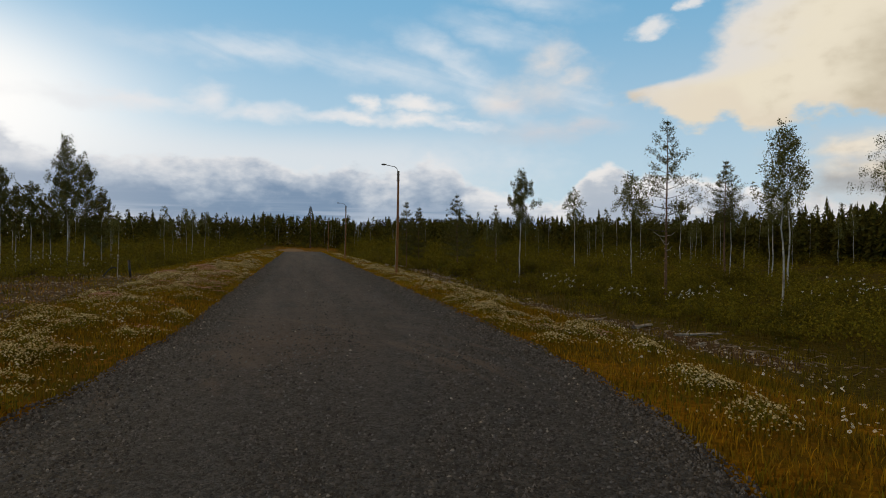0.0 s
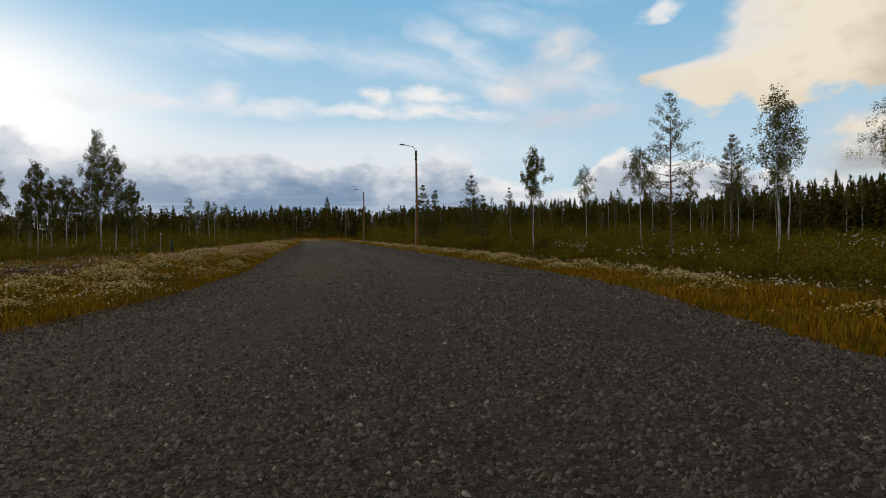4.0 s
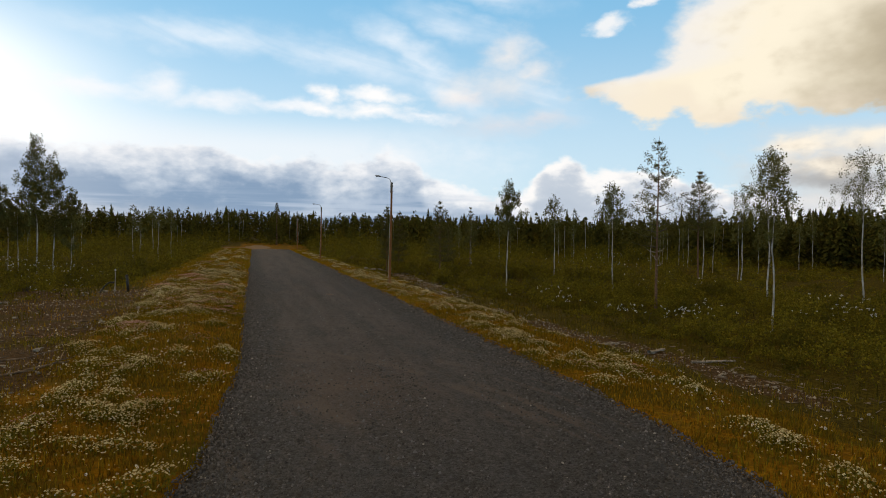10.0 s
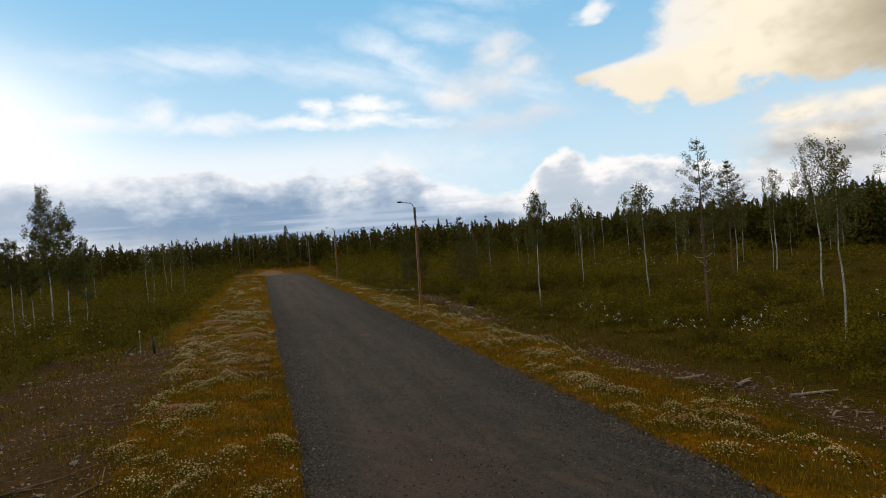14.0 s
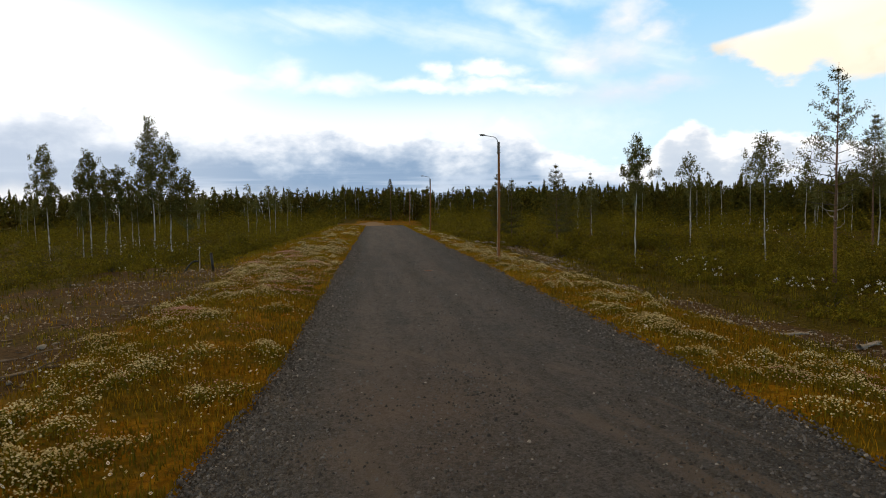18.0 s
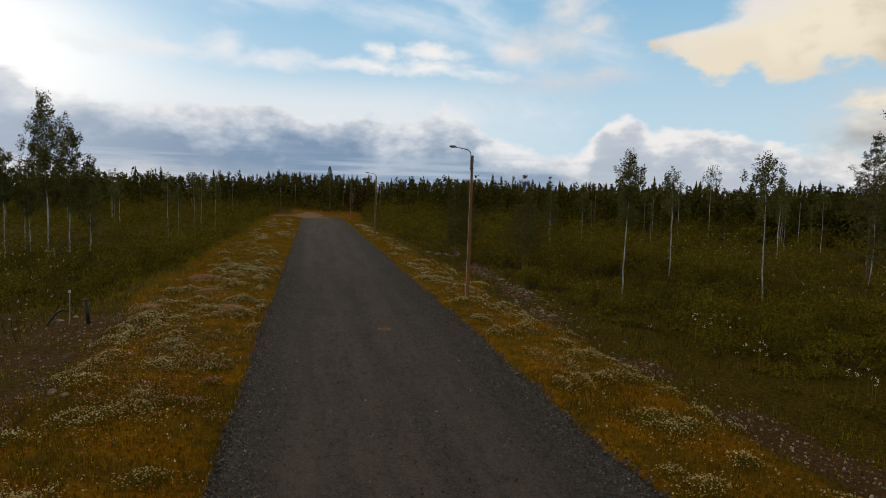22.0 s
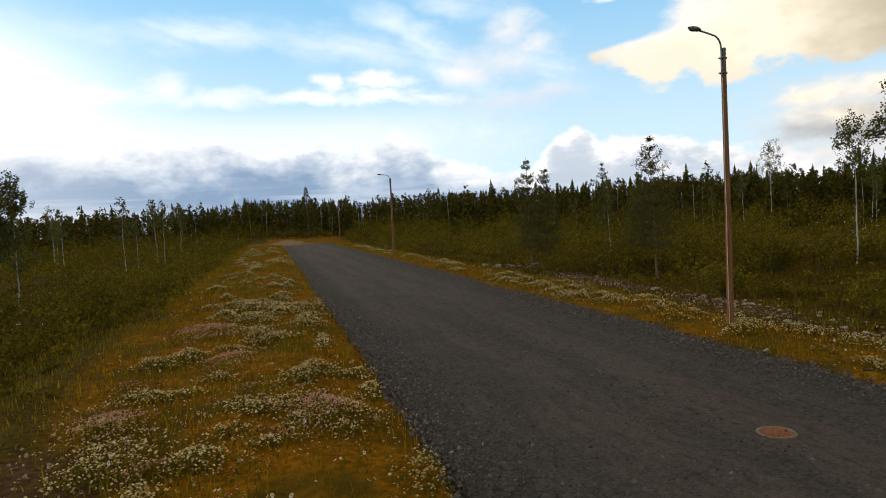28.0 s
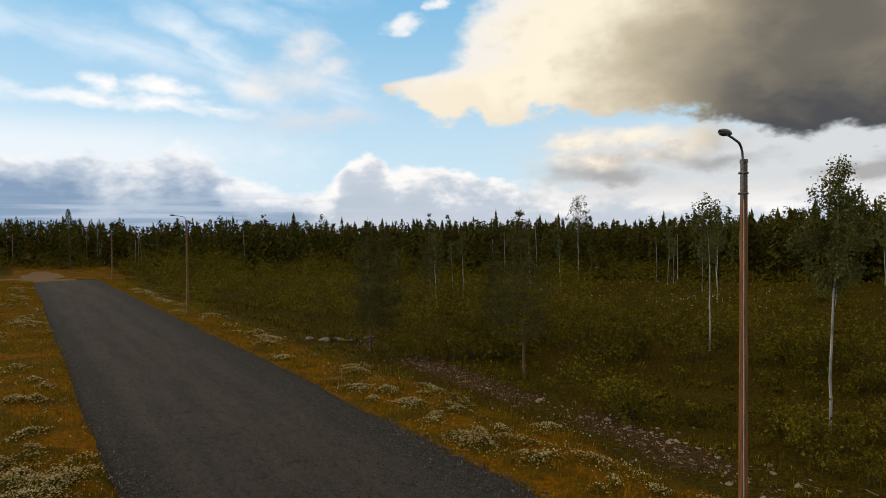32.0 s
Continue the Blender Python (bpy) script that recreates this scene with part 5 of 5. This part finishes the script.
placed = 0
for k in range(900):
    x, y = (rng.uniform(9.5, 27), rng.uniform(14, 62)) if k % 3 else (rng.uniform(-20, -7.5), rng.uniform(24, 62))
    bh = float(brush_height(x, y))
    if bh < 0.38 or vnoise(x * 0.4, y * 0.4, 61) < 0.44:
        continue
    base = SHRUBS[placed % 5]
    c = base if placed < 5 else copy_thing(base, Matrix())
    s = min(1.7, bh * rng.uniform(0.75, 1.15) / (0.9 + 0.12 * (placed % 5)))
    c.matrix_world = pose(x, y, stand(x, y) - 0.02, 0, 0, rng.uniform(0, 360)) @ Matrix.Diagonal((s * 1.1, s * 1.1, s, 1))
    placed += 1
    if placed >= 250:
        break


def scrub_arrays(n, rnd, box=None):
    """Low bushes, each of a few leafy heaps with dark gaps between, and loose shoots over them."""
    out = []
    az = rnd.uniform(-40, 66, n)
    d = 4 + 160 * rnd.random(n) ** 0.72
    x, y = d * np.sin(np.radians(az)) * 0.95, d * np.cos(np.radians(az)) + rnd.uniform(0, 22, n)
    if box:
        x, y = rnd.uniform(box[0], box[1], n), rnd.uniform(box[2], box[3], n)
    bh = brush_height(x, y)
    ok = (bh > (0.2 if box else 0.12)) & (d < forest_edge(az) + 24) & (sand_mask(x, y) < 0.1)
    x, y, bh = x[ok], y[ok], bh[ok]
    z = height(x, y)
    for i in range(len(x)):
        dist = math.hypot(x[i], y[i] - 12)
        k = int(np.clip(4100 / (dist + 25), 26, 84))
        hh, ww = bh[i] * rnd.uniform(0.55, 1.3), (0.7 + 0.8 * bh[i]) * rnd.uniform(0.7, 1.2)
        m = int(rnd.integers(2, 5))
        a, q = rnd.uniform(0, 2 * np.pi, m), ww * 0.42 * rnd.random(m) ** 0.5
        rad = np.clip(hh * rnd.uniform(0.32, 0.70, m), 0.08, 0.85)
        top = np.maximum(hh * rnd.uniform(0.55, 1.0, m) - rad * 0.85, rad * 0.25)
        c = np.stack([x[i] + q * np.cos(a), y[i] + q * np.sin(a), z[i] + top], 1)
        pick = rnd.integers(0, m, k)
        leaf = rnd.uniform(0.6, 1.3, k) * (0.062 + 0.0016 * dist)
        out.append(shell_leaves(c[pick], rad[pick], leaf, rnd))
        w = max(4, k // 6)
        p = np.stack([x[i] + rnd.normal(0, ww * 0.3, w), y[i] + rnd.normal(0, ww * 0.3, w), z[i] + hh * rnd.uniform(0.2, 1.15, w)], 1)
        out.append(cards(p, rnd.uniform(0.6, 1.2, w) * (0.075 + 0.0018 * dist), rnd, 0.8, 1.2))
    return merged(out)


v, f = scrub_arrays(1100, np.random.default_rng(13), (10.5, 27, 9, 34))
tagged(part_np("near_scrub", v, f, M_BUSH), "low bilberry and willow scrub beyond the rubble strip", "scrub", kind="stuff")
v, f = scrub_arrays(800, np.random.default_rng(14), (-48, 48, 116, 152))
tagged(part_np("sapling_belt", v, f, M_BUSH), "belt of young birch saplings before the forest", "scrub", kind="stuff")
v, f = scrub_arrays(9400, np.random.default_rng(12))
tagged(part_np("low_scrub", v, f, M_BUSH), "dense low green scrub covering the cut-over land", "scrub", kind="stuff")


# ---- grass ----
def scatter(n, x0, x1, y0, y1, rnd, near=1.5):
    """Points thinned out with distance along the road."""
    y = y0 + (y1 - y0) * rnd.random(n) ** near
    return rnd.uniform(x0, x1, n), y


def grass(name, n, boxes, mask, hgt, mat, label, rnd, width=0.007):
    out = []
    for x0, x1, y0, y1 in boxes:
        x, y = scatter(n, x0, x1, y0, y1, rnd)
        ok = (rnd.random(n) < mask(x, y)) & ((x < road_left(y) - 0.02) | (x > road_right(y) + 0.02))
        x, y = x[ok], y[ok]
        b = np.stack([x, y, height(x, y) - 0.01], 1)
        far = 1 + np.clip((y - 10) / 40, 0, 2.2)
        out.append(blades(b, hgt(x, y) * rnd.uniform(0.5, 1.3, len(x)), rnd, width * far, 0.75))
    v, f = merged(out)
    tagged(part_np(name, v, f, mat), label, "grass", kind="stuff")


def tuft(x, y):
    return 0.35 + 0.65 * sstep(vnoise(x * 1.3, y * 1.3, 71), 0.35, 0.7)


g = np.random.default_rng(21)
grass("dry_verge_grass", 95000, [(-13, -2.0, -6, 125), (2.2, 10.5, -8, 125)],
      lambda x, y: np.maximum(dry_mask(x, y) * (1 - 0.6 * soil_mask(x, y)), 0.22 * soil_mask(x, y)) * tuft(x, y),
      lambda x, y: 0.075 + 0.10 * vnoise(x * 0.7, y * 0.7, 72), M_DRY, "golden dry grass on the verges", g)
grass("green_verge_grass", 52000, [(-11.5, -2.0, -6, 125), (2.2, 11.5, -8, 125)],
      lambda x, y: (1 - 0.75 * soil_mask(x, y)) * np.maximum(sstep(vnoise(x * 0.6, y * 0.6, 73), 0.40, 0.7), sstep(-x, 6.5, 8.0) * sstep(y, 30, 36)),
      lambda x, y: 0.07 + 0.13 * vnoise(x * 0.8, y * 0.8, 74), M_GREENGRASS, "green grass mixed into the verges", g)
grass("field_grass", 30000, [(-26, -9, 0, 90), (9, 34, -2, 90)],
      lambda x, y: (1 - soil_mask(x, y)) * (0.4 + 0.6 * tuft(x, y)),
      lambda x, y: 0.13 + 0.24 * vnoise(x * 0.5, y * 0.5, 75), M_RANK, "rank dark green grass and herbs", g, 0.012)


turf = lambda x, y: dry_mask(x, y) * (0.45 + 0.55 * tuft(x, y))
grass("short_verge_turf", 48000, [(-7.5, -2.0, -5, 24), (2.2, 9.5, -6, 24)], turf, lambda x, y: 0.06 + 0.08 * vnoise(x * 1.5, y * 1.5, 76), M_TURF, "short matted turf at the foot of the verge grass", g, 0.009)


# ---- flowers ----
def heads(p, r, rnd):
    """Small round flower heads: a low dome of four triangles each."""
    n = len(p)
    a = np.arange(4) * np.pi / 2
    ring = np.stack([np.cos(a), np.sin(a), 0 * a], 1)
    tilt = rnd.normal(0, 0.35, (n, 2))
    v = np.zeros((n, 5, 3))
    v[:, :4] = ring[None] * r[:, None, None]
    v[:, :4, 2] += ring[None, :, 0] * (tilt[:, :1] * r[:, None]) + ring[None, :, 1] * (tilt[:, 1:] * r[:, None])
    v[:, 4, 2] = r * 0.9
    v += p[:, None]
    f = np.array([(4, 0, 1), (4, 1, 2), (4, 2, 3), (4, 3, 0)])
    return v.reshape(-1, 3), (f[None] + (np.arange(n) * 5)[:, None, None]).reshape(-1, 3)


def clump_points(n_clumps, per, boxes, mask, rnd, spread):
    xs, ys, hs = [], [], []
    for x0, x1, y0, y1 in boxes:
        cx, cy = scatter(n_clumps, x0, x1, y0, y1, rnd, 1.6)
        ok = rnd.random(n_clumps) < mask(cx, cy)
        for x, y in zip(cx[ok], cy[ok]):
            k = int(per * rnd.uniform(0.3, 1.7))
            s = spread * rnd.uniform(0.5, 1.5)
            dx, dy = rnd.normal(0, s, k), rnd.normal(0, s, k)
            xs.append(x + dx)
            ys.append(y + dy)
            hs.append(0.045 + rnd.uniform(0.08, 0.22) * np.exp(-(dx * dx + dy * dy) / (4 * s * s)) * rnd.uniform(0.75, 1.12, k))
    x, y, h = np.concatenate(xs), np.concatenate(ys), np.concatenate(hs)
    ok = ((x < road_left(y) - 0.03) | (x > road_right(y) + 0.03)) & (x > -12)
    return x[ok], y[ok], h[ok]


def flowers(name, mat, label, n_clumps, per, mask, rnd, r0=0.011, spread=0.22):
    x, y, h = clump_points(n_clumps, per, [(-8.2, -2.5, -2, 118), (4.7, 10.0, -2, 118), (-7.2, -2.7, 22, 46)], mask, rnd, spread)
    z = height(x, y)
    far = 1 + np.clip((y - 22) / 70, 0, 0.7)
    hv, hf = heads(np.stack([x, y, z + h], 1), r0 * rnd.uniform(0.7, 1.35, len(x)) * far, rnd)
    low = np.repeat(np.stack([x, y, z], 1), 2, 0)
    low[:, 2] += np.repeat(h, 2) * rnd.uniform(0.2, 0.9, len(low))
    lv, lf = cards(low + rnd.normal(0, 0.035, (len(low), 3)) * (1, 1, 0.3), 0.055 * rnd.uniform(0.6, 1.4, len(low)) * np.repeat(far, 2), rnd, 0.8, 0.6)
    tagged(part_np(name + "_leaves", lv, lf, M_CLOVERLEAF), "small green leaves in low tufts under the flowers", "leaves", kind="stuff")
    pick = rnd.random(len(x)) < 0.5
    sv, sf = blades(np.stack([x, y, z - 0.01], 1)[pick], h[pick], rnd, 0.0045, 0.08)
    tagged(part_np(name, hv, hf, mat), label, "flowers", kind="stuff")
    tagged(part_np(name + "_stems", sv, sf, M_GREENGRASS), "thin green and brown stems of the verge flowers", "flower stems", kind="stuff")


fl = np.random.default_rng(33)
MOUNDS = [(-4.5, 11.3), (-3.3, 10.3), (-2.9, 10.5), (-4.6, 12.1), (-3.8, 12.5), (-2.8, 13.2), (-5.5, 16.0), (-5.0, 15.0), (-3.3, 18.3), (-4.1, 21.5), (-3.4, 24.8), (-6.2, 25.3), (-4.7, 11.0),
          (6.0, 13.6), (5.7, 15.2), (5.6, 14.3), (7.7, 23.8), (5.9, 29.1), (8.4, 29.9), (6.9, 19.9), (8.2, 20.2), (5.9, 10.5), (6.7, 10.6), (6.1, 9.4), (6.0, 11.4)]


def flower_mounds(rnd):
    """Bushy cushions of cream clover, leaf below and heads over a low dome, scattered along both verges."""
    spots = list(MOUNDS)
    for x0, x1, y0, y1, n in ((-7.2, -3.8, 2, 10.5, 28), (-6.4, -3.3, -2, 12, 10), (-6.4, -2.7, 12, 26, 40), (-6.8, -2.7, 26, 48, 84), (-7.0, -2.8, 48, 112, 70), (4.9, 8.8, -1, 12, 26), (5.0, 9.0, 12, 30, 34), (5.1, 8.8, 30, 60, 60), (5.1, 7.6, 60, 112, 42)):
        for k in range(n):
            x, y = rnd.uniform(x0, x1), rnd.uniform(y0, y1)
            if dry_mask(x, y) > 0.45 and vnoise(x * 0.5, y * 0.33, 84) > 0.22:
                spots.append((x, y))
    hp, lp, hs = [], [], []
    for x, y in spots:
        rx, ry, top = 0.12 + 0.42 * rnd.random() ** 1.5, 0.16 + 0.6 * rnd.random() ** 1.5, rnd.uniform(0.08, 0.24)
        yaw = rnd.normal(0, 0.5)
        dens = rnd.uniform(0.55, 1.25) * (1 - 0.6 * float(sstep(y, 45, 80)))
        n = int(np.clip(560 * rx * ry * dens * 3.1, 12, 260))
        u = rnd.normal(0, 0.62, (n, 2)) * (1 + 1.0 * (rnd.random((n, 1)) < 0.3))
        q = np.exp(-(u * u).sum(1) * 0.9)
        dx, dy = u[:, 0] * rx, u[:, 1] * ry
        px_, py_ = x + dx * math.cos(yaw) - dy * math.sin(yaw), y + dx * math.sin(yaw) + dy * math.cos(yaw)
        h = (0.05 + top * q) * rnd.uniform(0.72, 1.15, n)
        hp.append(np.stack([px_, py_, h], 1))
        hs.append(np.full(n, 1 + np.clip((y - 24) / 60, 0, 0.7)))
        m = int(n * 0.9)
        w = rnd.normal(0, 0.62, (m, 2))
        wx, wy = w[:, 0] * rx, w[:, 1] * ry
        lp.append(np.stack([x + wx * math.cos(yaw) - wy * math.sin(yaw), y + wx * math.sin(yaw) + wy * math.cos(yaw), (0.04 + top * np.exp(-(w * w).sum(1) * 0.9)) * rnd.uniform(0.15, 0.95, m)], 1))
    hp, lp, hs = np.concatenate(hp), np.concatenate(lp), np.concatenate(hs)
    clear_ = lambda p: (p[:, 0] < road_left(p[:, 1]) - 0.04) | (p[:, 0] > road_right(p[:, 1]) + 0.04)
    ok = clear_(hp)
    hp, hs, lp = hp[ok], hs[ok], lp[clear_(lp)]
    foot = np.stack([hp[:, 0], hp[:, 1], height(hp[:, 0], hp[:, 1]) - 0.01], 1)
    lp[:, 2] += height(lp[:, 0], lp[:, 1])
    v, f = heads(foot + np.stack([0 * hs, 0 * hs, hp[:, 2] + 0.01], 1), 0.0155 * rnd.uniform(0.65, 1.3, len(hp)) * hs, rnd)
    tagged(part_np("clover_flowers", v, f, M_FLOWER), "bushy cushions of small cream clover heads on the verges", "flowers", kind="stuff")
    v, f = cards(lp, 0.062 * rnd.uniform(0.6, 1.4, len(lp)) * (1 + np.clip((lp[:, 1] - 24) / 60, 0, 0.7)), rnd, 0.85, 0.5)
    tagged(part_np("clover_leaves", v, f, M_CLOVERLEAF), "dark green leaves in low cushions under the clover heads", "leaves", kind="stuff")
    pick = rnd.random(len(foot)) < 0.5
    v, f = blades(foot[pick], hp[pick, 2], rnd, 0.004, 0.08)
    tagged(part_np("clover_stems", v, f, M_GREENGRASS), "thin green stems of the clover heads", "flower stems", kind="stuff")


flower_mounds(np.random.default_rng(39))
flowers("faded_clover", M_PINKFLOWER, "patches of faded pink clover on the verges", 110, 44,
        lambda x, y: np.clip(dry_mask(x, y) * sstep(vnoise(x * 0.22, y * 0.22, 82), 0.50, 0.72), 0, 1), fl, 0.012, 0.28)


def pink_patches(rnd):
    """Three thick cushions of faded clover on the left bank."""
    xs, ys, hs = [], [], []
    for cx, cy, r, n in ((-6.0, 41.5, 0.7, 900), (-3.7, 32.6, 0.5, 520), (-5.2, 37.0, 0.45, 380), (-5.6, 17.5, 0.5, 420), (-6.6, 33.2, 0.5, 420)):
        dx, dy = rnd.normal(0, r * 0.6, n), rnd.normal(0, r, n)
        xs.append(cx + dx)
        ys.append(cy + dy)
        hs.append(0.06 + 0.24 * np.exp(-(dx * dx + dy * dy) / (2 * r * r)) * rnd.uniform(0.8, 1.1, n))
    x, y, h = np.concatenate(xs), np.concatenate(ys), np.concatenate(hs)
    z = height(x, y)
    v, f = heads(np.stack([x, y, z + h], 1), 0.016 * rnd.uniform(0.7, 1.3, len(x)), rnd)
    tagged(part_np("pink_clover_cushions", v, f, M_PINKFLOWER), "thick cushions of faded pink clover on the bank", "flowers", kind="stuff")
    v, f = blades(np.stack([x, y, z - 0.01], 1), h, rnd, 0.004, 0.08)
    tagged(part_np("pink_clover_stems", v, f, M_GREENGRASS), "green stems of the pink clover", "flower stems", kind="stuff")


pink_patches(np.random.default_rng(38))


def daisies(n, rnd):
    """Open white flowers with eight petals each and a yellow middle, singly and in loose groups."""
    x, y, h = clump_points(n, 3.2, [(-8, -2.5, -2, 60), (4.7, 9.8, -2, 60)], lambda x, y: dry_mask(x, y) * 0.8, rnd, 0.16)
    z = height(x, y) + h + 0.10
    p = np.stack([x, y, z], 1)
    k = len(p)
    a = np.arange(8) * np.pi / 4
    r = rnd.uniform(0.015, 0.023, k)[:, None, None]
    tilt = rnd.normal(0, 0.5, (k, 1, 2))

    def rim(ang, q):
        c = np.stack([np.cos(ang), np.sin(ang)], -1)[None] * q
        return np.concatenate([c * r, ((c * tilt).sum(-1, keepdims=True)) * r], -1)

    v = np.stack([rim(a - 0.10, 0.25), rim(a - 0.30, 0.95), rim(a + 0.30, 0.95), rim(a + 0.10, 0.25)], 2) + p[:, None, None]
    tagged(part_np("white_daisies", v.reshape(-1, 3), np.arange(k * 32).reshape(-1, 4), M_DAISY), "scattered white daisies on tall stems in the verges", "flowers", kind="stuff")
    hv, hf = heads(p, np.full(k, 0.007), rnd)
    tagged(part_np("daisy_discs", hv, hf, M_YELLOW), "yellow middles of the white daisies", "flowers", kind="stuff")
    sv, sf = blades(np.stack([x, y, height(x, y) - 0.01], 1), h + 0.10, rnd, 0.003, 0.02)
    tagged(part_np("daisy_stems", sv, sf, M_GREENGRASS), "thin green stems of the white daisies", "flower stems", kind="stuff")


daisies(520, np.random.default_rng(34))


def seed_tufts(rnd):
    """Fluffy white seed heads in the wet brush on both sides."""
    out, stems = [], []
    for cx, cy, n, s in ((14.2, 22.5, 18, 0.5), (17.5, 21.5, 22, 0.8), (15.4, 20.0, 12, 0.5), (21.5, 17.5, 18, 1.0), (24, 20, 14, 1.2), (13.5, 29, 12, 0.8), (12.6, 25.5, 10, 0.5), (-17, 50, 36, 2.2), (-20, 57, 40, 2.6), (-14, 38, 10, 1.2), (33, 56, 40, 3.0), (38, 66, 50, 4.0), (28, 40, 16, 2.0)):
        x, y = cx + rnd.normal(0, s, n), cy + rnd.normal(0, s * 0.8, n)
        h = brush_height(x, y) * 0.5 + rnd.uniform(0.45, 0.8, n)
        z = height(x, y)
        for j in range(n):
            p = np.array([x[j], y[j], z[j] + h[j]]) + rnd.normal(0, 0.03, (5, 3))
            out.append(cards(p, 0.05, rnd, 1.3))
        stems.append(blades(np.stack([x, y, z - 0.01], 1), h, rnd, 0.006, 0.05))
    v, f = merged(out)
    tagged(part_np("white_seed_heads", v, f, M_DAISY), "fluffy white seed heads over the brush", "flowers", kind="stuff")
    v, f = merged(stems)
    tagged(part_np("seed_head_stems", v, f, M_GREENGRASS), "green stems of the white seed heads", "flower stems", kind="stuff")


seed_tufts(np.random.default_rng(35))


# ---- stones of the ditch too small to pick apart ----
def build_rubble(rnd):
    n = 9000
    y = rnd.uniform(5, 62, n)
    x = np.array([ditch_x(q) for q in y]) + rnd.normal(0, 0.8, n)
    x2, y2 = rnd.uniform(-12, -5.2, 4000), rnd.uniform(7, 34, 4000)
    x, y = np.concatenate([x, x2]), np.concatenate([y, y2])
    ok = rnd.random(len(x)) < soil_mask(x, y)
    x, y = x[ok], y[ok]
    s = 0.015 + 0.075 * rnd.random(len(x)) ** 2.5
    v, f = pebbles(np.stack([x, y], 1), height(x, y), s, rnd)
    tagged(part_np("fine_rubble", v, f, M_ROCK), "fine pale rubble on bare soil", "rubble", kind="stuff")


build_rubble(np.random.default_rng(36))
